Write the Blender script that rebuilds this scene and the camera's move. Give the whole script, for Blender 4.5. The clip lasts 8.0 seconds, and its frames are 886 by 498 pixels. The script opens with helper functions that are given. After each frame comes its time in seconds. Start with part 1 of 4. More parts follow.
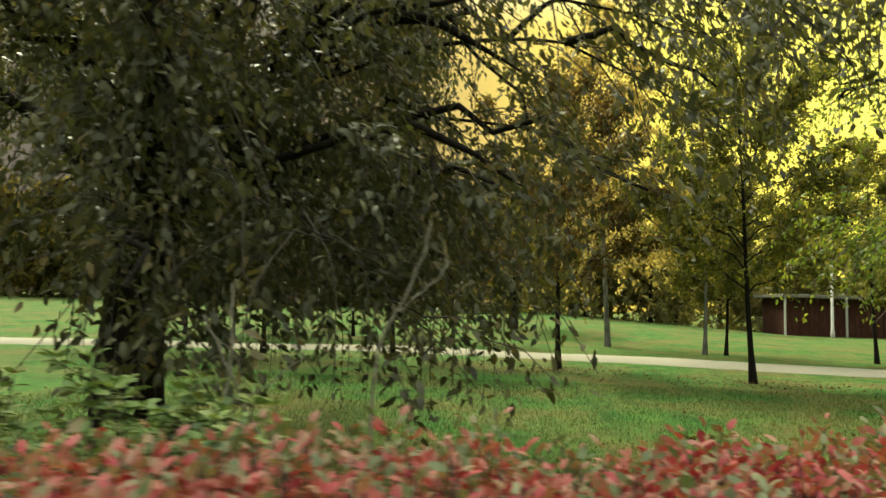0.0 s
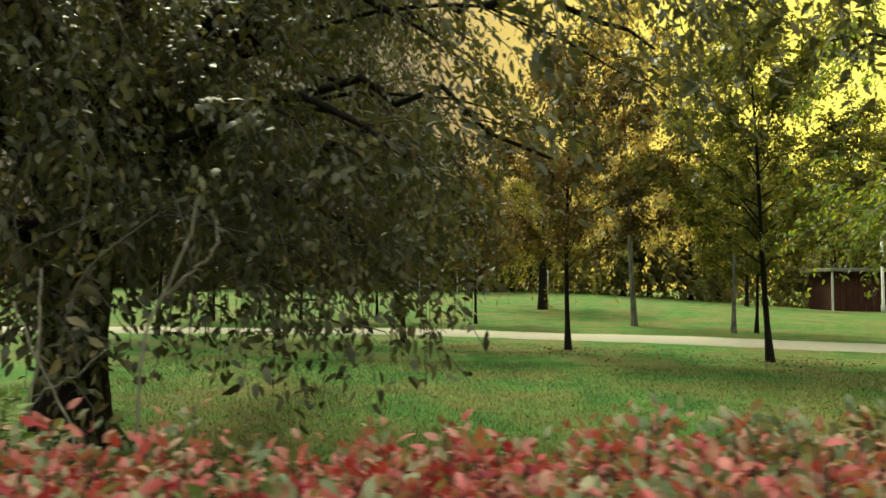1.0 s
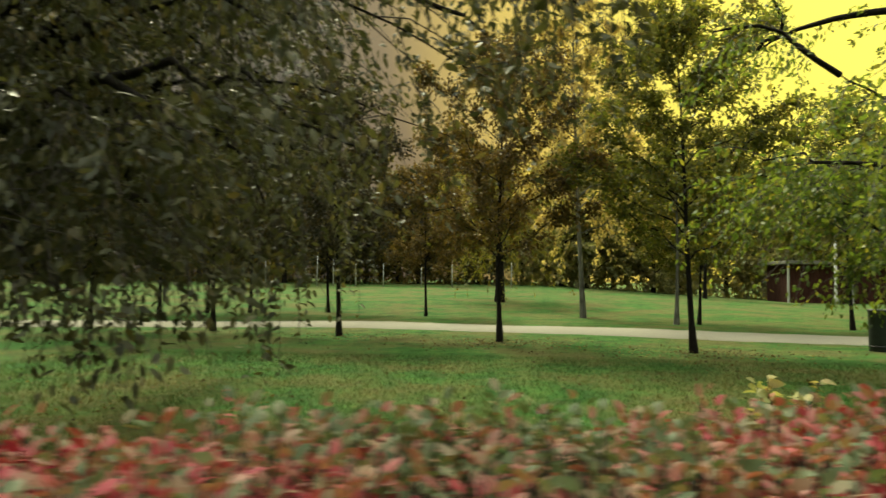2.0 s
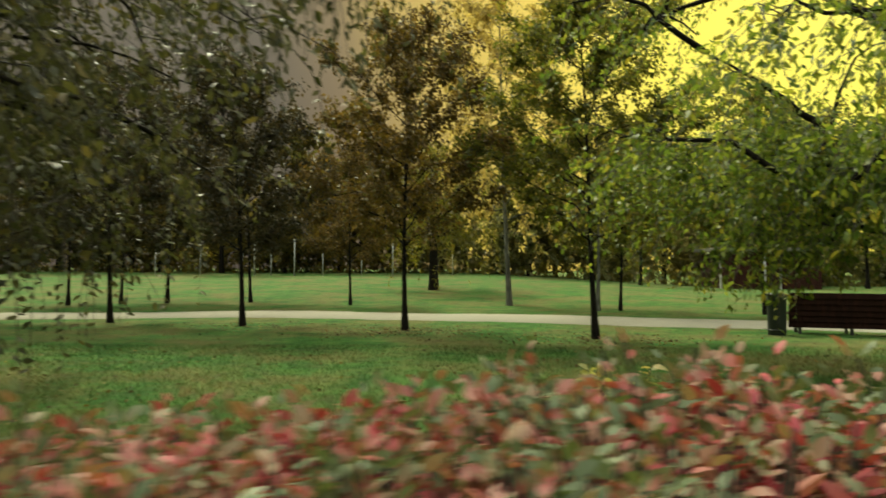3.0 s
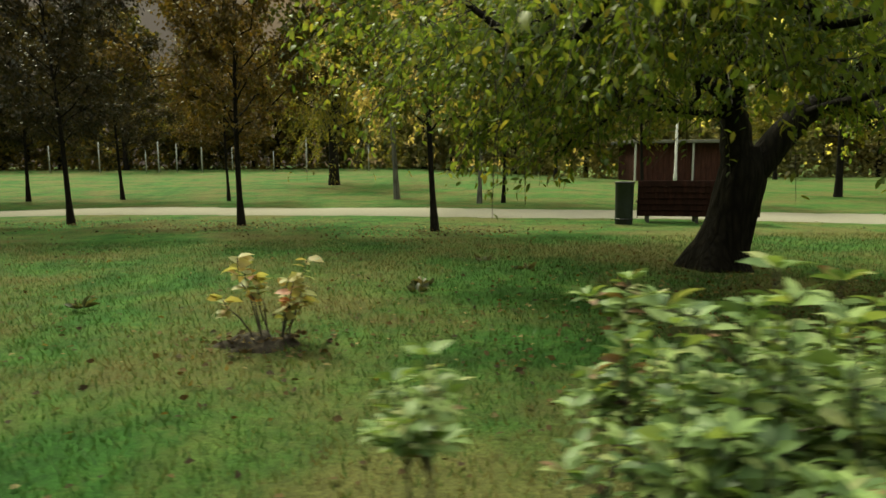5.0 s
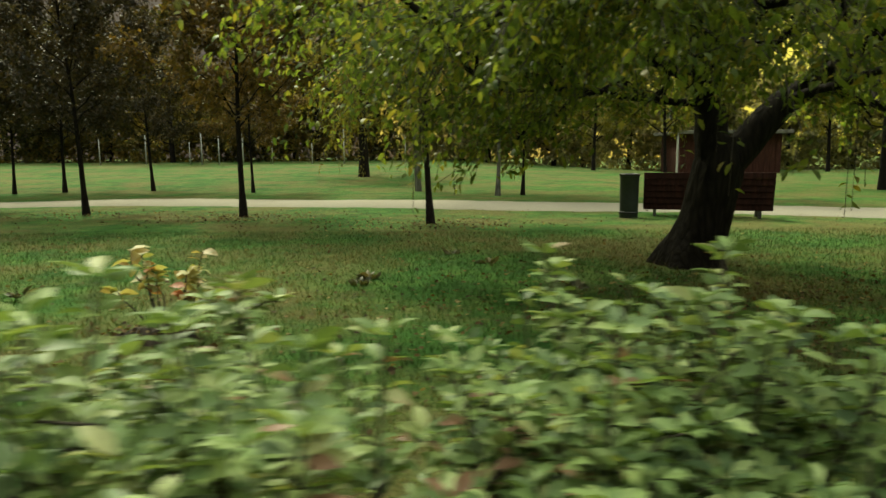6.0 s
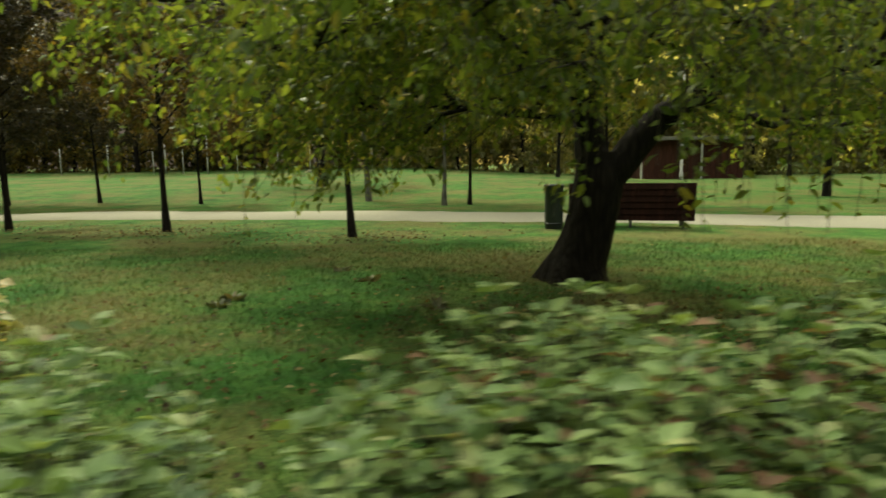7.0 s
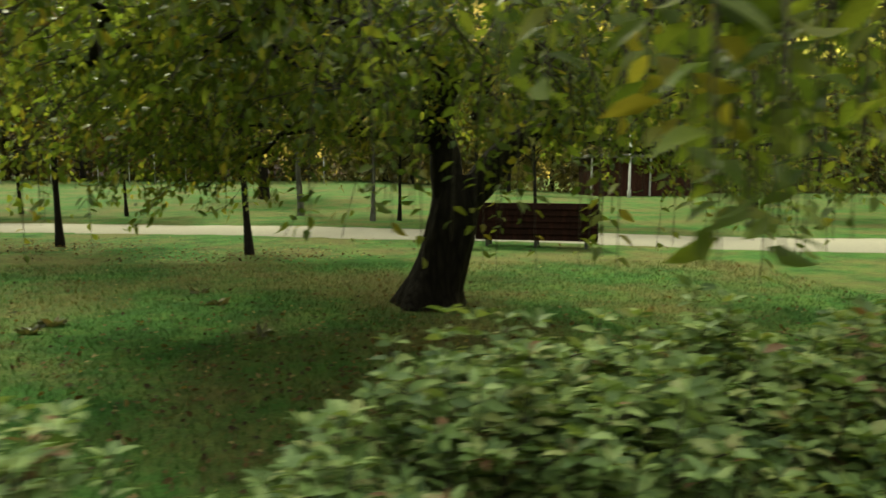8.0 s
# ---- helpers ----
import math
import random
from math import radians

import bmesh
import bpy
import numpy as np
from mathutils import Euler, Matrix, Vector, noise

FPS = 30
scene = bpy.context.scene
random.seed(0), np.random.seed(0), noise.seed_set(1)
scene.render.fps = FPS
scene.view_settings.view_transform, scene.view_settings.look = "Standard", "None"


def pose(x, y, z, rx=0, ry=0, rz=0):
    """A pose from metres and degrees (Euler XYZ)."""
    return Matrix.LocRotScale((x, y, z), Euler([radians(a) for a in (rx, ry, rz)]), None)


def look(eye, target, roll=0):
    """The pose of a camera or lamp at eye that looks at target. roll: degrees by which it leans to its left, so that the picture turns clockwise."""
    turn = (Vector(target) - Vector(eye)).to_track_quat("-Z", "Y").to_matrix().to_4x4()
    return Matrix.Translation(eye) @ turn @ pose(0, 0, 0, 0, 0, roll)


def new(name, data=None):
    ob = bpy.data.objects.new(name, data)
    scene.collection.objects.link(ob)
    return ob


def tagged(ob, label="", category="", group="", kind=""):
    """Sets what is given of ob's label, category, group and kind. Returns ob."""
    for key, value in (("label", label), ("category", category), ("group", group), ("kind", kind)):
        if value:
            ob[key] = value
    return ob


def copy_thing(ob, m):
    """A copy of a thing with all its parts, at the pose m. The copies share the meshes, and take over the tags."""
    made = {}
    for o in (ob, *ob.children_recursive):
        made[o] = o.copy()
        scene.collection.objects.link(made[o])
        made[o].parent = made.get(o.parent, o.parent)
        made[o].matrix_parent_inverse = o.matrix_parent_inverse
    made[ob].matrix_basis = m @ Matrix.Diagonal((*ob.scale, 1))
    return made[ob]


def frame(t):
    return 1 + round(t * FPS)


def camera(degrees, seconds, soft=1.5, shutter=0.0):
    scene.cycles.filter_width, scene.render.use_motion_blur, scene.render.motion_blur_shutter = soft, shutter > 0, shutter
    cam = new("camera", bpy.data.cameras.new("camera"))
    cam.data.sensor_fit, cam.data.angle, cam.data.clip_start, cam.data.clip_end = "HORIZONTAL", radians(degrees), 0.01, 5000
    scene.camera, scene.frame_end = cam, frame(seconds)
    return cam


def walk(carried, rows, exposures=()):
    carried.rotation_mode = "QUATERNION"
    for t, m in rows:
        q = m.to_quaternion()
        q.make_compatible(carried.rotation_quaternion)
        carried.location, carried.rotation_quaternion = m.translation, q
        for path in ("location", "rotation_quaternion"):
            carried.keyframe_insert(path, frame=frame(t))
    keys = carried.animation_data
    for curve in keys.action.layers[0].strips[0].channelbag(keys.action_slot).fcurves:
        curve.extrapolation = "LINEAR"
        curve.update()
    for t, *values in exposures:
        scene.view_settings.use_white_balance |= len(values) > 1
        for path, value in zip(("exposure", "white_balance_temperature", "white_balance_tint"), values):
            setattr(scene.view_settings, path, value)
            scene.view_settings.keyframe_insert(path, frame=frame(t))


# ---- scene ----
cam = camera(68.0, 8.0, soft=1.5, shutter=0.5)
PATH = [
    (0, (-0.96, -0.513, 1.386), (-1.062, 1.477, 1.557), 1.8),
    (0.5, (-0.47, -0.308, 1.36), (-0.647, 1.679, 1.494), 1.3),
    (1, (-0.093, -0.239, 1.395), (-0.328, 1.744, 1.51), 0.6),
    (2.5, (1.455, 0.183, 1.378), (1.351, 2.178, 1.462), 0.5),
    (3, (1.975, 0.46, 1.343), (1.947, 2.459, 1.405), 0.2),
    (3.5, (2.447, 0.669, 1.353), (2.538, 2.667, 1.342), -0.8),
    (4, (2.924, 0.812, 1.295), (3.061, 2.803, 1.168), -1.4),
    (4.5, (3.547, 1.036, 1.228), (3.726, 3.017, 1.02), -0.6),
    (6, (5.14, 1.299, 1.197), (5.125, 3.28, 0.922), -0.4),
    (6.5, (5.667, 1.359, 1.284), (5.646, 3.34, 1.012), -1.2),
    (7, (6.263, 1.411, 1.296), (6.301, 3.394, 1.039), -0.8),
    (7.5, (6.918, 1.538, 1.327), (7.022, 3.523, 1.105), -0.5),
    (8, (7.509, 1.561, 1.379), (7.643, 3.545, 1.16), 0.1),
]
EXPOSURES = [(0, 0.46), (1.2, 0.36), (2.5, 0.04), (4.5, 0.02), (6, -0.02), (8, 0.1)]
walk(cam, [(t, look(e, g, r)) for t, e, g, r in PATH], EXPOSURES)

SKY_LOW, SKY_MID, SKY_TOP = (0.1, 0.08, 0.06), (0.17, 0.15, 0.1), (1.78, 1.9, 1.62)
GLOW = [(0.0, (0, 0, 0)), (0.61, (0.0, 0.0, 0.0)), (0.69, (0.11, 0.065, 0.01)), (0.76, (0.4, 0.27, 0.025)), (0.86, (0.7, 0.51, 0.03)), (0.92, (0.88, 0.74, 0.035)), (1.0, (1.15, 1.05, 0.08))]
SUN_POWER = 4.6

# ---- world, sun and exposure ----
SUN_AZ, SUN_EL = radians(-32.0), radians(50.0)      # azimuth from +y towards +x
sun_dir = Vector((math.sin(SUN_AZ) * math.cos(SUN_EL), math.cos(SUN_AZ) * math.cos(SUN_EL), math.sin(SUN_EL)))


def node(tree, kind, **inputs):
    n = tree.nodes.new(kind)
    for key, value in inputs.items():
        n.inputs[key.replace("_", " ")].default_value = value
    return n


def ramp(tree, fac, stops, smooth=False):
    n = tree.nodes.new("ShaderNodeValToRGB")
    n.color_ramp.interpolation = "EASE" if smooth else "LINEAR"
    e = n.color_ramp.elements
    while len(e) < len(stops):
        e.new(0.5)
    for el, (p, c) in zip(e, stops):
        el.position, el.color = p, (*c, 1)
    tree.links.new(fac, n.inputs[0])
    return n.outputs[0]


def maths(tree, op, a, b=None, clamp=False):
    n = tree.nodes.new("ShaderNodeMath")
    n.operation, n.use_clamp = op, clamp
    for i, v in enumerate((a, b)):
        if v is None:
            continue
        if isinstance(v, (int, float)):
            n.inputs[i].default_value = v
        else:
            tree.links.new(v, n.inputs[i])
    return n.outputs[0]


def mix(tree, fac, a, b, blend="MIX"):
    n = tree.nodes.new("ShaderNodeMix")
    n.data_type, n.blend_type = "RGBA", blend
    for i, v in ((0, fac), (6, a), (7, b)):
        if isinstance(v, (int, float)):
            n.inputs[i].default_value = v
        elif isinstance(v, tuple):
            n.inputs[i].default_value = (*v, 1)
        else:
            tree.links.new(v, n.inputs[i])
    return n.outputs[2]


world = bpy.data.worlds.new("evening_sky")
scene.world = world
world.use_nodes = True
wt = world.node_tree
wt.nodes.clear()
sky = wt.nodes.new("ShaderNodeTexSky")
sky.sky_type, sky.sun_disc = "NISHITA", False
sky.sun_elevation, sky.sun_rotation, sky.dust_density = SUN_EL, SUN_AZ, 4.0
# an overcast evening: dull at the horizon, three times as bright overhead, glowing yellow round the hidden sun
coord = wt.nodes.new("ShaderNodeTexCoord")
sep = wt.nodes.new("ShaderNodeSeparateXYZ")
wt.links.new(coord.outputs["Generated"], sep.inputs[0])
veil = ramp(wt, sep.outputs[2], [(0.0, SKY_LOW), (0.4, SKY_MID), (0.7, SKY_TOP), (1.0, SKY_TOP)])
dot = wt.nodes.new("ShaderNodeVectorMath")
dot.operation = "DOT_PRODUCT"
wt.links.new(coord.outputs["Generated"], dot.inputs[0])
dot.inputs[1].default_value = (0.59, 0.72, 0.36)
glow = ramp(wt, dot.outputs["Value"], GLOW)
both = mix(wt, 1.0, veil, glow, "ADD")
bg_a = node(wt, "ShaderNodeBackground", Strength=1.0)
wt.links.new(both, bg_a.inputs[0])
bg_b = node(wt, "ShaderNodeBackground", Strength=0.002)
wt.links.new(sky.outputs[0], bg_b.inputs[0])
add = wt.nodes.new("ShaderNodeAddShader")
wt.links.new(bg_a.outputs[0], add.inputs[0])
wt.links.new(bg_b.outputs[0], add.inputs[1])
out = wt.nodes.new("ShaderNodeOutputWorld")
wt.links.new(add.outputs[0], out.inputs[0])

lamp = bpy.data.lights.new("sun", "SUN")
lamp.energy, lamp.angle, lamp.color = SUN_POWER, radians(11), (0.98, 0.97, 0.64)
new("sun", lamp).matrix_world = look(sun_dir * 60, (0, 0, 0))

# ---- materials ----


def material(name):
    m = bpy.data.materials.new(name)
    m.use_nodes = True
    t = m.node_tree
    return m, t, t.nodes["Principled BSDF"]


def noise_at(t, scale, detail=4, rough=0.6):
    n = node(t, "ShaderNodeTexNoise", Scale=scale, Detail=detail, Roughness=rough)
    c = t.nodes.new("ShaderNodeTexCoord")
    t.links.new(c.outputs["Object"], n.inputs["Vector"])
    return n.outputs["Fac"]


def bumped(t, bsdf, height, strength, distance):
    b = node(t, "ShaderNodeBump", Strength=strength, Distance=distance)
    t.links.new(height, b.inputs["Height"])
    t.links.new(b.outputs[0], bsdf.inputs["Normal"])


def leaf_material(name, stops, patch=0.6, patch_scale=1.5, through_light=0.4, rough=0.5, tips=None):
    """Leaves that differ one by one, in drifts of lighter and darker foliage, with light shining through them."""
    m, t, b = material(name)
    geo, info = t.nodes.new("ShaderNodeNewGeometry"), t.nodes.new("ShaderNodeObjectInfo")
    n = node(t, "ShaderNodeTexNoise", Scale=patch_scale, Detail=2.0)
    t.links.new(geo.outputs["Position"], n.inputs["Vector"])
    r = maths(t, "FRACT", maths(t, "ADD", geo.outputs["Random Per Island"], info.outputs["Random"]))
    drift = maths(t, "MULTIPLY", maths(t, "SUBTRACT", n.outputs["Fac"], 0.5), patch * 2)
    place = maths(t, "ADD", r, drift)
    if tips:        # young growth at the top keeps the first, greener colours
        z = t.nodes.new("ShaderNodeSeparateXYZ")
        t.links.new(geo.outputs["Position"], z.inputs[0])
        place = maths(t, "SUBTRACT", place, maths(t, "MULTIPLY", maths(t, "MULTIPLY", maths(t, "SUBTRACT", z.outputs[2], tips[0]), 1 / (tips[1] - tips[0]), clamp=True), tips[2]))
    c = ramp(t, maths(t, "MAXIMUM", place, 0.0, clamp=True), stops)
    vein = node(t, "ShaderNodeTexNoise", Scale=90.0, Detail=3.0)
    t.links.new(geo.outputs["Position"], vein.inputs["Vector"])
    c = mix(t, 0.35, c, ramp(t, vein.outputs["Fac"], [(0.3, (0.45, 0.45, 0.45)), (0.7, (1, 1, 1))]), "MULTIPLY")
    t.links.new(c, b.inputs["Base Color"])
    b.inputs["Roughness"].default_value = rough
    b.inputs["Specular IOR Level"].default_value = 0.34
    tl = t.nodes.new("ShaderNodeBsdfTranslucent")
    t.links.new(mix(t, 1.0, c, (1.25, 1.2, 0.55), "MULTIPLY"), tl.inputs[0])
    ms = t.nodes.new("ShaderNodeMixShader")
    ms.inputs[0].default_value = through_light
    t.links.new(b.outputs[0], ms.inputs[1])
    t.links.new(tl.outputs[0], ms.inputs[2])
    t.links.new(ms.outputs[0], t.nodes["Material Output"].inputs[0])
    return m


def bark_material(name, dark, light, scale=9.0):
    m, t, b = material(name)
    c = t.nodes.new("ShaderNodeTexCoord")
    mp = node(t, "ShaderNodeMapping", Scale=(1, 1, 0.22))
    t.links.new(c.outputs["Object"], mp.inputs[0])
    n = node(t, "ShaderNodeTexNoise", Scale=scale, Detail=6.0, Roughness=0.7)
    t.links.new(mp.outputs[0], n.inputs["Vector"])
    v = node(t, "ShaderNodeTexVoronoi", Scale=scale * 1.6)
    v.feature = "DISTANCE_TO_EDGE"
    t.links.new(mp.outputs[0], v.inputs["Vector"])
    h = maths(t, "ADD", n.outputs["Fac"], maths(t, "MULTIPLY", v.outputs["Distance"], 0.9))
    t.links.new(ramp(t, h, [(0.3, dark), (0.95, light)]), b.inputs["Base Color"])
    b.inputs["Roughness"].default_value = 0.9
    b.inputs["Specular IOR Level"].default_value = 0.12
    bumped(t, b, h, 0.9, 0.03)
    return m


def plain_material(name, dark, light, rough=0.6, scale=20.0, metal=0.0, bump=0.2):
    m, t, b = material(name)
    f = noise_at(t, scale)
    t.links.new(ramp(t, f, [(0.3, dark), (0.7, light)]), b.inputs["Base Color"])
    b.inputs["Roughness"].default_value, b.inputs["Metallic"].default_value = rough, metal
    bumped(t, b, f, bump, 0.004)
    return m


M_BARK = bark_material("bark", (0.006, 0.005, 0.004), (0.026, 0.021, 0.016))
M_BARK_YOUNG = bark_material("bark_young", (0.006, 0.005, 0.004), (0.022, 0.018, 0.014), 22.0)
M_BIRCH = bark_material("bark_birch", (0.03, 0.03, 0.026), (0.24, 0.23, 0.19), 5.0)
M_TWIG = plain_material("twig_bark", (0.03, 0.024, 0.018), (0.08, 0.065, 0.045), 0.8)
M_PALE_TWIG = plain_material("pale_twig_bark", (0.14, 0.125, 0.095), (0.27, 0.25, 0.2), 0.7)
M_LEFT = leaf_material("leaf_olive", [(0, (0.045, 0.05, 0.025)), (0.5, (0.095, 0.098, 0.05)), (0.85, (0.145, 0.14, 0.07)), (1, (0.19, 0.15, 0.07))], 0.3, through_light=0.34, rough=0.45)
M_RIGHT = leaf_material("leaf_yellow_green", [(0, (0.075, 0.125, 0.028)), (0.5, (0.16, 0.22, 0.044)), (0.85, (0.25, 0.29, 0.06)), (1, (0.3, 0.26, 0.05))], 0.3, through_light=0.6, rough=0.42)
M_BROWN = leaf_material("leaf_autumn_brown", [(0, (0.07, 0.05, 0.018)), (0.5, (0.15, 0.1, 0.03)), (0.85, (0.23, 0.14, 0.036)), (1, (0.16, 0.145, 0.04))], 0.35)
M_OLIVE = leaf_material("leaf_dull_green", [(0, (0.07, 0.085, 0.024)), (0.5, (0.145, 0.155, 0.036)), (0.85, (0.21, 0.195, 0.045)), (1, (0.26, 0.19, 0.05))], 0.35, through_light=0.6)
M_DARK = leaf_material("leaf_dark_brown", [(0, (0.025, 0.024, 0.015)), (0.5, (0.05, 0.043, 0.023)), (1, (0.09, 0.062, 0.03))], 0.3)
M_GOLD = leaf_material("leaf_golden", [(0, (0.32, 0.25, 0.12)), (0.5, (0.5, 0.39, 0.2)), (1, (0.6, 0.48, 0.27))], 0.35, through_light=0.7)
M_BELT = leaf_material("leaf_far_wood", [(0, (0.05, 0.055, 0.025)), (0.45, (0.11, 0.105, 0.035)), (0.8, (0.19, 0.14, 0.042)), (1, (0.27, 0.2, 0.055))], 0.8, 0.12, 0.6)
M_BELT_GOLD = leaf_material("leaf_far_gold", [(0, (0.18, 0.19, 0.09)), (0.45, (0.29, 0.28, 0.14)), (0.8, (0.38, 0.34, 0.18)), (1, (0.44, 0.38, 0.21))], 0.8, 0.12, 0.65)
M_YELLOW = leaf_material("leaf_yellow", [(0, (0.1, 0.11, 0.025)), (0.5, (0.21, 0.2, 0.035)), (1, (0.32, 0.25, 0.05))], 0.4, through_light=0.5)
M_HEDGE = leaf_material("leaf_hedge_red", [(0, (0.13, 0.17, 0.08)), (0.14, (0.24, 0.26, 0.14)), (0.28, (0.36, 0.24, 0.15)), (0.48, (0.47, 0.2, 0.16)), (0.76, (0.5, 0.085, 0.095)), (1, (0.32, 0.03, 0.05))], 0.75, 1.3, 0.25, tips=(0.96, 1.1, 0.28))
M_SHRUB = leaf_material("leaf_shrub_pale", [(0, (0.085, 0.145, 0.055)), (0.5, (0.2, 0.3, 0.095)), (0.85, (0.32, 0.41, 0.15)), (0.985, (0.36, 0.37, 0.16)), (1, (0.25, 0.14, 0.08))], 0.35, 1.5, 0.3)
M_PLANT = leaf_material("leaf_cream", [(0, (0.3, 0.33, 0.13)), (0.6, (0.5, 0.47, 0.22)), (0.9, (0.5, 0.36, 0.18)), (1, (0.45, 0.18, 0.1))], 0.3)
M_FALLEN = leaf_material("leaf_fallen", [(0, (0.03, 0.022, 0.014)), (0.4, (0.075, 0.046, 0.02)), (0.8, (0.15, 0.1, 0.04)), (1, (0.3, 0.24, 0.12))], 0.2, rough=0.9)
M_BLADE = leaf_material("grass_blade", [(0, (0.03, 0.085, 0.017)), (0.5, (0.052, 0.12, 0.024)), (0.75, (0.1, 0.125, 0.033)), (1, (0.16, 0.13, 0.05))], 1.3, 0.45, 0.3)
M_PATH = plain_material("pale_gravel", (0.18, 0.165, 0.12), (0.28, 0.26, 0.2), 0.95, 60.0, bump=0.5)
M_BIN = plain_material("green_painted_steel", (0.005, 0.009, 0.007), (0.013, 0.02, 0.015), 0.5, 14.0)
M_LINER = plain_material("black_steel", (0.006, 0.006, 0.006), (0.02, 0.02, 0.02), 0.5)
M_PLANK = bark_material("red_brown_planks", (0.013, 0.006, 0.005), (0.038, 0.014, 0.01), 6.0)
M_IRON = plain_material("grey_iron", (0.05, 0.05, 0.05), (0.14, 0.14, 0.13), 0.5, metal=0.6)
M_POST = plain_material("white_painted_post", (0.3, 0.3, 0.27), (0.5, 0.5, 0.45), 0.6, 6.0)
M_BOARD = bark_material("brown_boards", (0.03, 0.012, 0.009), (0.075, 0.03, 0.02), 3.0)
M_ROOF = plain_material("pale_roof_edge", (0.1, 0.095, 0.075), (0.17, 0.16, 0.13), 0.7, 5.0)
M_GLASS = plain_material("lamp_globe", (0.6, 0.6, 0.55), (0.8, 0.8, 0.74), 0.3, 4.0)
M_SOIL = plain_material("mulch", (0.014, 0.011, 0.007), (0.06, 0.044, 0.026), 0.95, 30.0, bump=1.0)

m, t, b = material("lawn")
geo = t.nodes.new("ShaderNodeNewGeometry")


def lawn_noise(scale, detail=5):
    n = node(t, "ShaderNodeTexNoise", Scale=scale, Detail=float(detail), Roughness=0.65)
    t.links.new(geo.outputs["Position"], n.inputs["Vector"])
    return n.outputs["Fac"]


big, mid, small, fine = lawn_noise(0.45), lawn_noise(1.7), lawn_noise(7.0), lawn_noise(45.0)
c = ramp(t, mid, [(0.32, (0.022, 0.075, 0.014)), (0.5, (0.044, 0.135, 0.024)), (0.68, (0.088, 0.175, 0.035))])
c = mix(t, maths(t, "MULTIPLY", ramp(t, big, [(0.42, (0, 0, 0)), (0.6, (1, 1, 1))]), 0.68), c, (0.16, 0.125, 0.05))
c = mix(t, maths(t, "MULTIPLY", ramp(t, small, [(0.55, (0, 0, 0)), (0.7, (1, 1, 1))]), 0.5), c, (0.1, 0.075, 0.03))
c = mix(t, 0.7, c, ramp(t, small, [(0.3, (0.55, 0.55, 0.55)), (0.65, (1.15, 1.15, 1.1))]), "MULTIPLY")
c = mix(t, 0.75, c, ramp(t, fine, [(0.3, (0.35, 0.35, 0.35)), (0.7, (1.35, 1.35, 1.2))]), "MULTIPLY")
t.links.new(c, b.inputs["Base Color"])
b.inputs["Roughness"].default_value = 0.95
b.inputs["Specular IOR Level"].default_value = 0.15
bumped(t, b, fine, 0.9, 0.03)
M_LAWN = m

# ---- mesh helpers ----


def arrays_to_mesh(name, verts, faces, smooth=False):
    verts, faces = np.asarray(verts, float), np.asarray(faces, int)
    me, k = bpy.data.meshes.new(name), faces.shape[1]
    me.vertices.add(len(verts))
    me.vertices.foreach_set("co", verts.ravel())
    me.loops.add(faces.size)
    me.loops.foreach_set("vertex_index", faces.ravel())
    me.polygons.add(len(faces))
    me.polygons.foreach_set("loop_start", np.arange(0, faces.size, k))
    me.update(calc_edges=True)
    me.validate()
    if smooth:
        me.shade_smooth()
    return me


def part(name, me, mat, parent=None, label="", kind=""):
    if isinstance(me, bmesh.types.BMesh):
        bm, me = me, bpy.data.meshes.new(name)
        bm.to_mesh(me)
        bm.free()
    if mat and not me.materials:
        me.materials.append(mat)
    ob = new(name, me)
    ob.parent = parent
    return tagged(ob, label, kind=kind)


def thing(name, m, label, category, group="", kind=""):
    ob = new(name)
    ob.empty_display_size = 0.2
    ob.matrix_world = m
    return tagged(ob, label, category, group, kind)


def tubes(lines, sides=6):
    """Tapered tubes along polylines: (points, radii) each, closed at the tip."""
    vs, fs, base = [], [], 0
    ang = np.linspace(0, 2 * math.pi, sides, endpoint=False)
    for pts, rad in lines:
        pts = np.asarray(pts, float)
        tan = np.gradient(pts, axis=0)
        tan /= np.linalg.norm(tan, axis=1)[:, None] + 1e-9
        if abs(tan[:, 2]).mean() > 0.6:
            ref = np.tile([[1.0, 0, 0]], (len(pts), 1))
        else:
            ref = np.tile([[0, 0, 1.0]], (len(pts), 1))
        u = np.cross(tan, ref)
        u /= np.linalg.norm(u, axis=1)[:, None] + 1e-9
        w = np.cross(tan, u)
        r = np.asarray(rad, float)[:, None, None]
        ring = pts[:, None, :] + r * (np.cos(ang)[None, :, None] * u[:, None, :] + np.sin(ang)[None, :, None] * w[:, None, :])
        vs.append(ring.reshape(-1, 3))
        n = len(pts)
        i, j = np.meshgrid(np.arange(n - 1), np.arange(sides), indexing="ij")
        a, b2 = base + i * sides + j, base + i * sides + (j + 1) % sides
        fs.append(np.stack([a, b2, b2 + sides, a + sides], -1).reshape(-1, 4))
        base += n * sides
    return np.concatenate(vs), np.concatenate(fs)


def unit(v):
    return v / (np.linalg.norm(v, axis=-1, keepdims=True) + 1e-9)


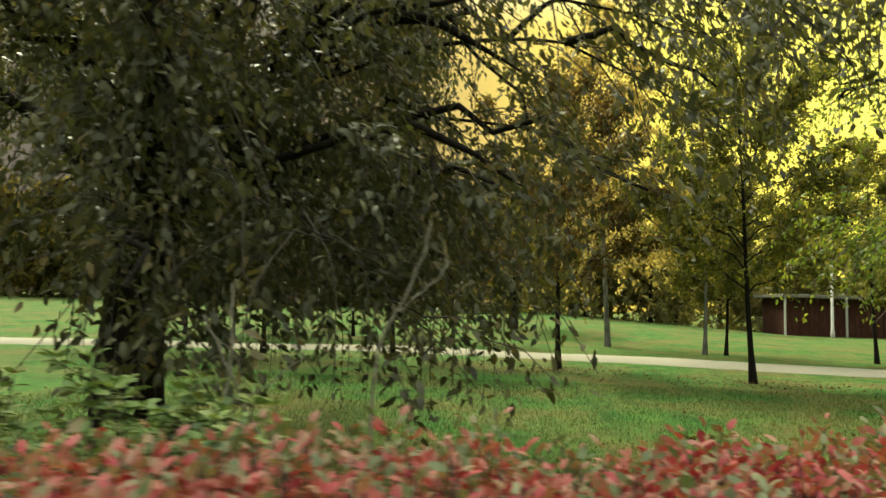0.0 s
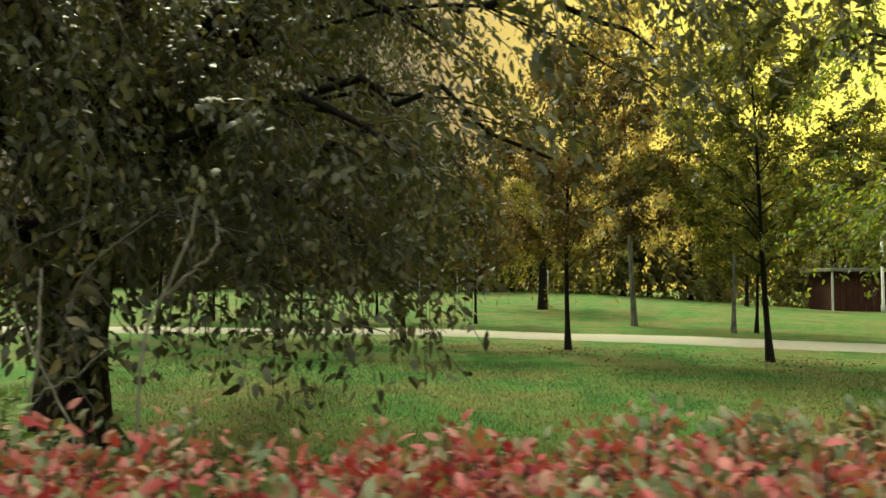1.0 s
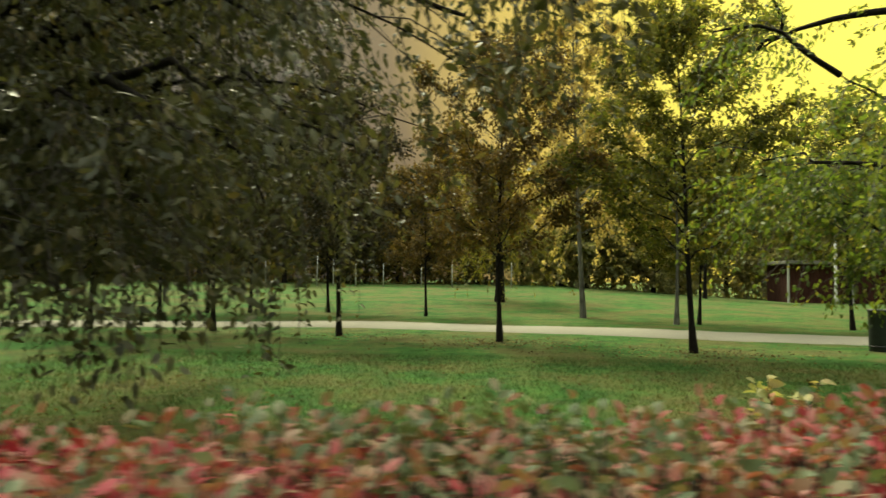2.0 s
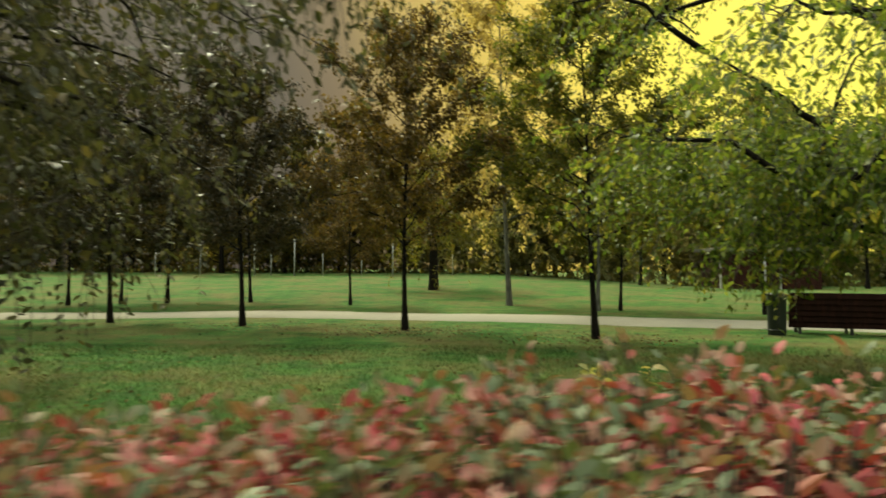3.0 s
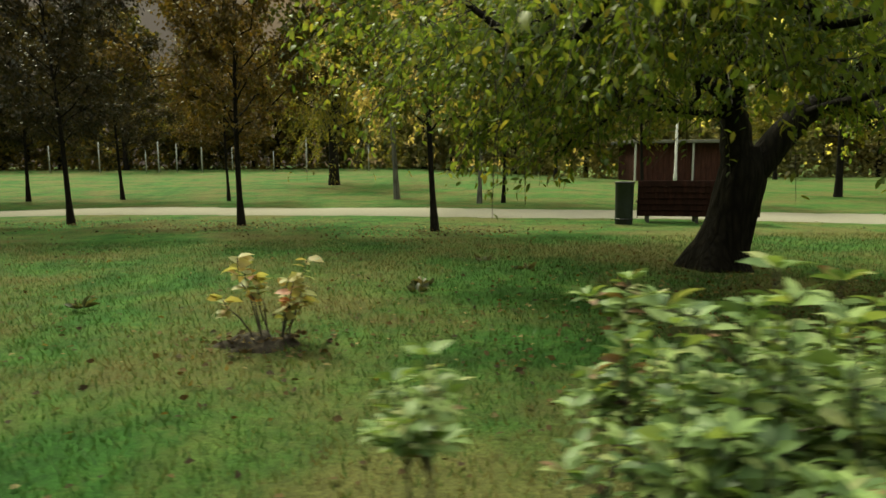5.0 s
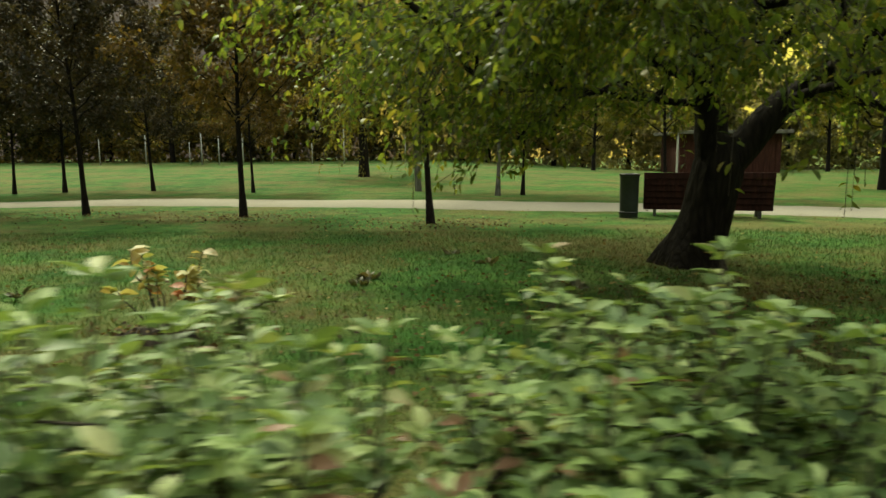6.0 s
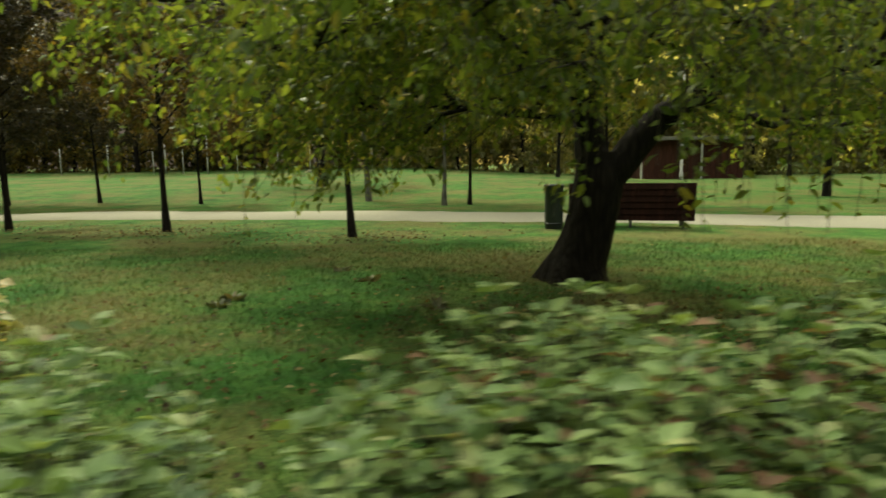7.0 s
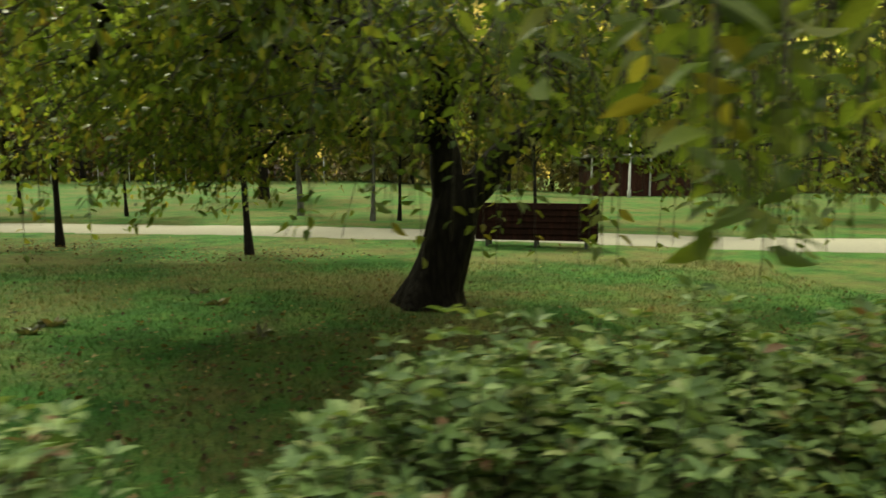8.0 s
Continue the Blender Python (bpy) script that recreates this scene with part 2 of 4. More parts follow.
LEAF = np.array([[0, 0, 0], [0.38, 0, 0.03], [0.72, 0, 0.0], [1, 0, -0.1],
                 [0.36, 0.5, 0.1], [0.7, 0.36, 0.05], [0.36, -0.5, 0.1], [0.7, -0.36, 0.05]])
LEAF_F = np.array([[0, 1, 4], [0, 6, 1], [1, 2, 5], [1, 5, 4], [1, 6, 7], [1, 7, 2], [2, 3, 5], [2, 7, 3]])
CHIP = np.array([[0, 0, 0], [0.45, 0.5, 0.08], [1, 0, -0.06], [0.45, -0.5, 0.08]])
CHIP_F = np.array([[0, 2, 1], [0, 3, 2]])
OVAL = np.array([[0, 0, 0], [0.3, 0.45, 0.07], [0.3, -0.45, 0.07], [0.7, 0.36, 0.04], [0.7, -0.36, 0.04], [1, 0, -0.08]])
OVAL_F = np.array([[0, 2, 1], [1, 2, 4], [1, 4, 3], [3, 4, 5]])


def leaf_axes(rng, dirs, spread_up=0.8):
    d = unit(dirs)
    n = rng.normal(size=d.shape) * 0.7 + [0, 0, spread_up]
    s = unit(np.cross(n, d))
    return d, s, np.cross(d, s)


def leaf_mesh(name, rng, pos, dirs, length, width, full=False, up=0.8):
    shape, tri = ((CHIP, CHIP_F), (LEAF, LEAF_F), (OVAL, OVAL_F))[int(full)]
    d, s, n = leaf_axes(rng, dirs, up)
    ln = (length * rng.uniform(0.65, 1.25, len(pos)))[:, None, None]
    wd = ln * width / length
    v = pos[:, None, :] + ln * shape[None, :, 0:1] * d[:, None, :] + wd * shape[None, :, 1:2] * s[:, None, :] + ln * shape[None, :, 2:3] * n[:, None, :]
    f = tri[None] + (np.arange(len(pos)) * len(shape))[:, None, None]
    return arrays_to_mesh(name, v.reshape(-1, 3), f.reshape(-1, 3))


def single_leaf(name, length, width):
    return arrays_to_mesh(name, LEAF * [length, width, length], LEAF_F)


def leaf_parts(rng, parent, mat, pos, dirs, length, width, up=0.8):
    """Leaves that can be picked out one by one, each an object on one shared mesh."""
    me = single_leaf("leaf", length, width)
    d, s, n = leaf_axes(rng, dirs, up)
    for p, a, b2, c2, k in zip(pos, d, s, n, rng.uniform(0.7, 1.2, len(pos))):
        ob = part("leaf", me, mat, parent)
        m4 = Matrix((a, b2, c2)).transposed().to_4x4() @ Matrix.Scale(k, 4)
        m4.translation = Vector(p)
        ob.matrix_local = m4


def bend(rng, p0, p1, arch=0.0, n=6, jitter=0.03):
    """A polyline from p0 to p1, arched up (or, below zero, sagging), with a little wander."""
    p0, p1 = np.asarray(p0, float), np.asarray(p1, float)
    k = np.linspace(0, 1, n)[:, None]
    pts = p0 + (p1 - p0) * k
    pts[:, 2] += (arch * 4 * k * (1 - k))[:, 0]
    size = np.linalg.norm(p1 - p0)
    pts[1:-1] += rng.normal(size=(n - 2, 3)) * jitter * size
    return pts


def smooth_line(pts, steps):
    """A Catmull-Rom curve through the points."""
    p = np.concatenate([[2 * pts[0] - pts[1]], pts, [2 * pts[-1] - pts[-2]]])
    k = np.linspace(0, 1, steps, endpoint=False)[:, None]
    runs = [0.5 * (2 * b2 + (c2 - a) * k + (2 * a - 5 * b2 + 4 * c2 - d2) * k ** 2 + (3 * b2 - a - 3 * c2 + d2) * k ** 3)
            for a, b2, c2, d2 in zip(p[:-3], p[1:-2], p[2:-1], p[3:])]
    return np.concatenate(runs + [pts[-1:]])


def along(pts, k):
    x = k * (len(pts) - 1)
    i = min(int(x), len(pts) - 2)
    return pts[i] + (pts[i + 1] - pts[i]) * (x - i)


def twigs_on(rng, limbs, per_metre, length, droop, axis, side=1.0, start=0.25):
    """Thin twigs that leave the limbs outwards and bow down under their leaves."""
    made = []
    for pts in limbs:
        size = np.linalg.norm(np.diff(pts, axis=0), axis=1).sum()
        for _ in range(max(2, int(size * per_metre))):
            k = rng.uniform(start, 1.0)
            p = along(pts, k)
            tang = unit(along(pts, min(1, k + 0.1)) - along(pts, max(0, k - 0.1)))
            outw = unit((p - axis) * [1, 1, 0.2])
            d = unit(tang * 0.7 + outw * 0.5 + rng.normal(size=3) * 0.6 * side)
            ln = length * rng.uniform(0.5, 1.3)
            e = p + d * ln
            e[2] -= droop * ln * rng.uniform(0.3, 1.2)
            made.append(bend(rng, p, e, 0.12 * ln, 5, 0.04))
    return made


def leaves_on(rng, twigs, count, hang, spread=0.05, start=0.15):
    tw = np.array(twigs)
    k = rng.uniform(start, 1.0, (len(tw), count)) * 3.999
    i = k.astype(int)
    f = (k - i)[..., None]
    rows = np.arange(len(tw))[:, None]
    a, b2 = tw[rows, i], tw[rows, i + 1]
    pos = a + (b2 - a) * f + rng.normal(size=(*k.shape, 3)) * spread
    d = unit(b2 - a) * 0.5 + rng.normal(size=pos.shape) * 0.55
    d[..., 2] -= hang
    return pos.reshape(-1, 3), d.reshape(-1, 3)


# ---- ground and path ----


def ground_z(x, y):
    far = np.clip((y - 24) / 30, 0, 1.4)
    side = np.clip(1 - (x - 6) / 16, 0, 1)
    return 0.9 * far * side + 0.025 * np.sin(x * 0.7 + 1) * np.sin(y * 0.55) * np.clip((y - 3) / 4, 0, 1) * np.clip((26 - y) / 4, 0, 1)


xs = np.concatenate([[-900, -400, -150, -80], np.arange(-50, 60.1, 0.8), [80, 150, 400, 900]])
ys = np.concatenate([[-900, -300, -80, -30], np.arange(-12, 75.1, 0.8), [90, 150, 400, 900]])
gx, gy = np.meshgrid(xs, ys, indexing="ij")
gv = np.stack([gx, gy, ground_z(gx, gy)], -1).reshape(-1, 3)
i, j = np.meshgrid(np.arange(len(xs) - 1), np.arange(len(ys) - 1), indexing="ij")
q = i * len(ys) + j
gf = np.stack([q, q + len(ys), q + len(ys) + 1, q + 1], -1).reshape(-1, 4)
ground = part("ground", arrays_to_mesh("ground", gv, gf, True), M_LAWN)
tagged(ground, "mown green lawn with worn brown patches and fallen leaves", "lawn", kind="structure")


def path_y(x):
    return np.interp(x, [-40, -20, -11, -6, -2, 2.3, 8, 14, 20, 34], [10, 16.2, 18.4, 19.4, 19.7, 19.05, 17.2, 15.25, 13.1, 8.5])


rng = np.random.default_rng(5)
px = np.arange(-40, 34, 0.25)
pc = np.convolve(np.pad(path_y(px), 12, "edge"), np.ones(25) / 25, "valid")
pv, pf = [], []
for k, (x, y) in enumerate(zip(px, pc)):
    w1, w2 = 1.25 + 0.06 * rng.normal(), 1.25 + 0.06 * rng.normal()
    z = float(ground_z(np.array(x), np.array(y)))
    for off, dz in ((-w1 - 0.1, -0.04), (-w1, 0.03), (0, 0.055), (w2, 0.03), (w2 + 0.1, -0.04)):
        pv.append((x + off * 0.22, y + off * 0.975, z + dz))
    if k:
        for s in range(4):
            o = (k - 1) * 5 + s
            pf.append((o, o + 5, o + 6, o + 1))
path = part("path", arrays_to_mesh("path", pv, pf, True), M_PATH)
tagged(path, "pale gravel footpath curving across the lawn", "path", kind="structure")

# ---- trees ----


def old_trunk(tp, radii, seed):
    """A furrowed trunk whose base spreads into roots."""
    pts = smooth_line(tp, 7)
    rad = np.interp(np.linspace(0, 1, len(pts)), np.linspace(0, 1, len(tp)), radii)
    sides = 44
    v, f = tubes([(pts, rad)], sides)
    v = v.reshape(len(pts), sides, 3)
    ang = np.linspace(0, 2 * math.pi, sides, endpoint=False)
    for k in range(len(pts)):
        low = math.exp(-max(0.0, pts[k][2]) * 5)
        for j in range(sides):
            a = ang[j]
            g = 0.035 * math.sin(11 * a + 2 * math.sin(pts[k][2] * 4) + seed) + 0.05 * noise.noise((math.cos(a) * 2, math.sin(a) * 2, pts[k][2] * 2.5 + seed))
            g += low * (0.2 * max(0, math.sin(5 * a + seed)) - 0.03)
            v[k, j] = pts[k] + (v[k, j] - pts[k]) * (1 + g)
    return arrays_to_mesh("trunk", v.reshape(-1, 3), f, True)


def broad_tree(name, m, label, seed, trunk, trunk_r, limbs, mat, per_metre, twig_len, droop, count, leaf, hang, subs=3, sub_len=1.6, floor_z=0.6, flare=1.35, keep=None):
    """An old tree: flared trunk, thick limbs, finer boughs on them, drooping twigs and leaves."""
    rng = np.random.default_rng(seed)
    root = thing(name, m, label, "tree")
    inv = np.array(m.translation)
    tp = np.array(trunk, float) - inv
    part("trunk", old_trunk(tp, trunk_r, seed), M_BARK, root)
    axis = tp[-1] * [1, 1, 0.6]
    carriers = []
    for pts, r0, r1 in limbs:
        pts = np.array(pts, float) - inv
        fine_pts = smooth_line(pts, 6)
        fine_pts[1:-1] += rng.normal(size=fine_pts[1:-1].shape) * 0.012
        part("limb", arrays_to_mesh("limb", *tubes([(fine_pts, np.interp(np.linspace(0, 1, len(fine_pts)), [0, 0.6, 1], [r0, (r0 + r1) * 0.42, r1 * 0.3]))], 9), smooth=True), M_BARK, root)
        carriers.append(fine_pts)
        for _ in range(subs):
            k = rng.uniform(0.3, 1.0)
            p = along(fine_pts, k)
            d = unit(unit((p - axis) * [1, 1, 0.3]) * 0.8 + rng.normal(size=3) * [0.8, 0.8, 0.5])
            e = p + d * sub_len * rng.uniform(0.6, 1.3)
            e[2] = max(e[2], 1.25)
            if keep and not keep(e + inv - (0.5, 0, 0), rng):
                continue
            bough = bend(rng, p, e, 0.25, 7, 0.05)
            carriers.append(bough)
            part("bough", arrays_to_mesh("bough", *tubes([(bough, np.linspace(0.035, 0.01, 7))], 6), smooth=True), M_BARK, root)
    tw = twigs_on(rng, carriers, per_metre, twig_len, droop, axis)
    tw = [t2 for t2 in tw if t2[:, 2].min() > floor_z + rng.uniform(0, 0.5)]
    if keep:
        tw = [t2 for t2 in tw if keep(t2[-1] + inv, rng)]
    part("twig_mass", arrays_to_mesh("twig_mass", *tubes([(t2, np.linspace(0.007, 0.0025, 5)) for t2 in tw], 3)), M_TWIG, root, kind="stuff")
    pos, d = leaves_on(rng, tw, count, hang)
    part("crown", leaf_mesh("crown", rng, pos, d, leaf[0], leaf[1], leaf[2]), mat, root, kind="stuff")
    return root, tw


def young_tree(name, label, seed, height, radius, clear, mat, limb_count=18, per_metre=7, count=26, leaf=(0.085, 0.05), bark=None, group="", trunk_r=0.062, droop=0.15, twig=0.55, lean=(0, 0), round_top=0.75):
    """A slim planted tree: one straight leader with rising side limbs that shorten towards the top."""
    rng = np.random.default_rng(seed)
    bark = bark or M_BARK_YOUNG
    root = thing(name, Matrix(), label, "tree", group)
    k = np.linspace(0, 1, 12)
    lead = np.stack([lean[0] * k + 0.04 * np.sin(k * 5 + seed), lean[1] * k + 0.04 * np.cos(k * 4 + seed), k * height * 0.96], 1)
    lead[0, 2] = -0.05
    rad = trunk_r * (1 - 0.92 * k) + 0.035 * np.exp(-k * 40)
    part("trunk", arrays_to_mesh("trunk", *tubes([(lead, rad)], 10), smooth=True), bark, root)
    limbs = []
    for n in range(limb_count):
        f = (n + rng.uniform(0, 0.8)) / limb_count
        h = clear + (height * 0.93 - clear) * f ** 1.1
        p = along(lead, h / (height * 0.96))
        prof = (1 - ((f - 0.22) / 0.85) ** 2 if f > 0.22 else 0.72 + 0.28 * f / 0.22) * round_top + (1 - f) * (1 - round_top)
        ln = radius * max(0.22, prof) * rng.uniform(0.75, 1.2)
        a = n * 2.4 + rng.uniform(-0.5, 0.5)
        up = 0.35 + 0.75 * f + rng.uniform(-0.1, 0.2)
        e = p + np.array([math.cos(a) * ln, math.sin(a) * ln, up * ln])
        pts = bend(rng, p, e, 0.05 * ln, 7, 0.035)
        limbs.append(pts)
        r0 = trunk_r * 0.34 * (1 - 0.6 * f)
        part("limb", arrays_to_mesh("limb", *tubes([(pts, np.linspace(r0, 0.007, 7))], 6), smooth=True), bark, root)
    tw = twigs_on(rng, limbs + [lead[-3:]], per_metre, twig, droop, along(lead, 0.5) * [1, 1, 0.8], start=0.2)
    part("twig_mass", arrays_to_mesh("twig_mass", *tubes([(t2, np.linspace(0.008, 0.003, 5)) for t2 in tw], 3)), M_TWIG, root, kind="stuff")
    pos, d = leaves_on(rng, tw, count, 0.25, 0.07)
    part("crown", leaf_mesh("crown", rng, pos, d, *leaf), mat, root, kind="stuff")
    return root


def stand(ob, x, y, turn=0, size=1.0):
    ob.matrix_world = pose(x, y, float(ground_z(np.array(x), np.array(y))), 0, 0, turn) @ Matrix.Scale(size, 4)


def stand_copy(ob, x, y, turn=0, size=1.0):
    o = copy_thing(ob, Matrix())
    stand(o, x, y, turn, size)
    return o


# old drooping tree beside the hedge
LT = np.array([-3.88, 5.0, 0])
rng = np.random.default_rng(11)
left_limbs = []
for a, reach, top, r0 in ((20, 4.6, 4.6, 0.13), (-15, 5.0, 3.6, 0.12), (-40, 4.6, 4.4, 0.12), (-62, 4.2, 3.2, 0.1), (55, 3.8, 5.4, 0.11), (95, 3.6, 4.2, 0.1),
                          (140, 3.8, 4.6, 0.12), (-95, 4.0, 3.9, 0.11), (-130, 3.8, 4.6, 0.1), (180, 3.6, 3.6, 0.1), (5, 3.4, 6.2, 0.1), (-75, 3.0, 5.8, 0.09), (40, 4.4, 2.9, 0.08), (-28, 3.6, 2.6, 0.08)):
    c, s = math.cos(radians(a)), math.sin(radians(a))
    h0 = rng.uniform(1.5, 2.6)
    reach = min(reach, 3.2 / max(0.2, c)) if c > 0 else reach
    reach = min(reach, 2.3 / max(0.2, -s)) if s < 0 else reach
    left_limbs.append(([LT + (0.1 * c, 0.1 * s, h0), LT + (reach * 0.35 * c, reach * 0.35 * s, h0 + (top - h0) * 0.65), LT + (reach * 0.72 * c, reach * 0.72 * s, top),
                        LT + (reach * c, reach * s, top - 0.5)], r0, 0.025))
for h0, a, b2, c2, r0 in ((2.3, (-2.0, 4.2, 3.6), (0.0, 3.5, 3.8), (1.5, 3.0, 3.1), 0.035), (2.0, (-2.6, 4.6, 3.0), (-0.6, 4.3, 3.4), (0.9, 4.3, 2.7), 0.03), (2.6, (-2.2, 4.8, 4.0), (-0.2, 4.4, 4.3), (1.9, 4.2, 3.8), 0.045),
                          (2.2, (-2.4, 4.0, 3.1), (-1.0, 3.4, 3.3), (0.3, 3.0, 2.9), 0.035), (2.8, (-2.2, 5.6, 4.2), (-0.4, 5.6, 4.6), (1.4, 5.4, 4.2), 0.04), (1.9, (-2.8, 5.2, 2.6), (-1.2, 5.0, 3.0), (0.6, 5.1, 2.5), 0.035),
                          (1.8, (-2.6, 3.8, 2.2), (-1.8, 3.3, 1.7), (-1.2, 3.0, 1.3), 0.03), (1.9, (-2.4, 4.6, 2.2), (-1.4, 4.4, 1.8), (-0.9, 4.2, 1.3), 0.03), (1.7, (-3.1, 3.7, 1.9), (-2.7, 3.1, 1.5), (-2.3, 2.7, 1.15), 0.03)):
    left_limbs.append(([LT + (0.1, 0, h0), np.array(a), np.array(b2), np.array(c2)], r0, 0.008))
left_tree, left_twigs = broad_tree("old_tree", Matrix.Translation(LT), "old spreading tree with drooping olive-green leafy branches beside the hedge", 21,
    [LT + (0.05, 0, -0.1), LT + (0.02, 0, 0.25), LT + (0, 0, 0.9), LT + (0.05, 0.02, 1.8), LT + (0.1, 0.05, 3.0), LT + (0.2, 0.1, 5.0)], [0.42, 0.3, 0.26, 0.25, 0.2, 0.07],
    left_limbs, M_LEFT, 16, 0.95, 1.0, 38, (0.08, 0.036, 2), 0.45, subs=6, floor_z=0.45,
    keep=lambda e, rng: e[1] > 2.1 and e[0] < np.interp(e[2], [1.5, 1.8, 2.3, 2.8], [-0.4, 0.4, 1.3, 2.1]) + rng.normal() * 0.2
    and rng.uniform() < np.interp(e[0], [-3.0, -2.0, -1.5, -1.2, -0.2, 0.2], [1.0, 0.75, 0.6, 0.5 if e[2] < 2.2 else 0.16, 0.4 if e[2] < 2.2 else 0.12, 0.4]))

# leaning old tree by the bench
RT = np.array([8.0, 8.6, 0])
R = lambda x, y, z: np.array([x, y, z], float)
right_limbs = [
    ([R(8.06, 8.6, 1.15), R(7.98, 8.6, 1.7), R(7.84, 8.55, 2.35), R(7.75, 8.45, 4.0), R(7.65, 8.3, 5.8)], 0.2, 0.05),
    ([R(8.2, 8.6, 1.1), R(8.72, 8.55, 1.72), R(9.08, 8.5, 1.98), R(10.1, 8.3, 2.9), R(11.4, 8.0, 3.9)], 0.19, 0.05),
    ([R(7.95, 8.55, 1.9), R(7.3, 8.3, 2.2), R(6.6, 7.9, 2.5), R(5.6, 7.6, 3.2), R(4.6, 7.4, 3.7)], 0.09, 0.02),
    ([R(9.08, 8.5, 1.98), R(9.7, 8.6, 1.75), R(10.6, 8.7, 1.65), R(12.4, 8.9, 1.9)], 0.06, 0.015),
    ([R(8.0, 8.55, 1.75), R(7.3, 8.4, 1.8), R(6.3, 8.2, 1.88), R(5.3, 8.0, 1.8)], 0.045, 0.012),
    ([R(7.84, 8.5, 2.5), R(7.0, 7.2, 3.4), R(6.4, 6.0, 3.5), R(6.0, 4.8, 2.8)], 0.05, 0.015),
    ([R(8.0, 8.5, 2.0), R(8.1, 7.0, 2.9), R(8.2, 5.6, 3.1), R(8.2, 4.2, 2.5)], 0.06, 0.015),
    ([R(9.2, 8.45, 2.1), R(9.7, 7.2, 2.8), R(10.2, 5.8, 3.0), R(10.3, 4.4, 2.7), R(9.5, 3.6, 2.5), R(9.1, 3.1, 2.3)], 0.09, 0.012),
    ([R(7.75, 8.45, 4.0), R(6.6, 8.8, 4.9), R(5.4, 9.6, 5.1), R(4.6, 10.4, 4.8)], 0.08, 0.02),
    ([R(7.7, 8.4, 5.0), R(8.6, 8.8, 6.2), R(9.6, 9.6, 6.8)], 0.07, 0.02),
    ([R(7.75, 8.45, 4.0), R(7.2, 7.0, 5.0), R(6.8, 5.6, 5.2)], 0.045, 0.015),
    ([R(10.1, 8.3, 2.9), R(11.4, 7.0, 3.5), R(12.4, 5.8, 3.3)], 0.07, 0.02),
    ([R(10.1, 8.3, 2.9), R(11.0, 9.6, 4.0), R(11.8, 11.0, 4.2)], 0.07, 0.02),
    ([R(7.9, 8.55, 2.2), R(7.0, 9.0, 2.6), R(6.2, 9.6, 2.5)], 0.06, 0.02),
    ([R(8.72, 8.55, 1.75), R(9.2, 7.4, 2.0), R(9.6, 6.6, 2.0), R(10.2, 5.8, 1.8)], 0.05, 0.015),
    ([R(8.0, 8.5, 2.4), R(7.2, 7.4, 2.7), R(6.4, 6.6, 2.6), R(5.4, 6.2, 2.1)], 0.06, 0.015),
    # next four limbs: added mostly out of view, to shade the shrubs below
    ([R(10.1, 8.3, 2.9), R(11.6, 6.4, 3.4), R(12.4, 4.6, 3.0)], 0.07, 0.02),
    ([R(9.2, 8.4, 2.1), R(10.6, 6.4, 3.7), R(11.3, 4.6, 3.8)], 0.08, 0.02),
    ([R(11.4, 8.0, 3.9), R(13.0, 7.0, 4.4), R(14.0, 5.6, 4.0)], 0.06, 0.02),
    ([R(7.84, 8.5, 2.9), R(8.6, 7.4, 4.2), R(9.2, 6.2, 4.6), R(9.6, 4.8, 4.2)], 0.07, 0.02),
    ([R(7.8, 8.45, 3.2), R(6.9, 6.2, 3.7), R(6.0, 4.6, 3.4), R(5.5, 3.9, 2.8)], 0.06, 0.015),
    ([R(7.95, 8.5, 2.2), R(7.7, 7.6, 2.6), R(7.5, 6.8, 2.5), R(7.3, 6.0, 2.2)], 0.05, 0.012),
    ([R(8.3, 8.5, 2.0), R(8.5, 7.6, 2.5), R(8.6, 6.8, 2.4), R(8.7, 6.0, 2.0)], 0.05, 0.012),
    ([R(8.0, 8.5, 2.3), R(6.9, 7.6, 2.5), R(5.8, 7.0, 2.4), R(4.9, 6.6, 2.1)], 0.05, 0.012),
]
right_tree, right_twigs = broad_tree("leaning_tree", Matrix.Translation(RT), "old leaning tree with a forked dark trunk and yellow-green leaves", 33,
    [RT + (-0.14, 0, -0.12), RT + (-0.13, 0, 0.05), RT + (-0.08, 0, 0.25), RT + (0.01, 0, 0.55), RT + (0.12, 0, 1.1), RT + (0.14, 0, 1.4)], [0.48, 0.37, 0.3, 0.27, 0.26, 0.18],
    right_limbs, M_RIGHT, 12.5, 0.9, 0.85, 40, (0.08, 0.036, 2), 0.45, subs=6, floor_z=0.75,
    keep=lambda e, rng: e[1] > 2.55 and not (e[2] < 1.55 and 6.0 < e[0] < 10.5 and rng.uniform() < 0.85) and not (e[1] < 4.5 and e[0] < 8.2 and e[2] < 1.6)
    and not (e[0] > 9.3 and e[1] < 6.2 and rng.uniform() < 0.7)
    and rng.uniform() < (1.0 if e[2] < 2.7 else max(0.24, 1 - 0.8 * (e[2] - 2.7))))


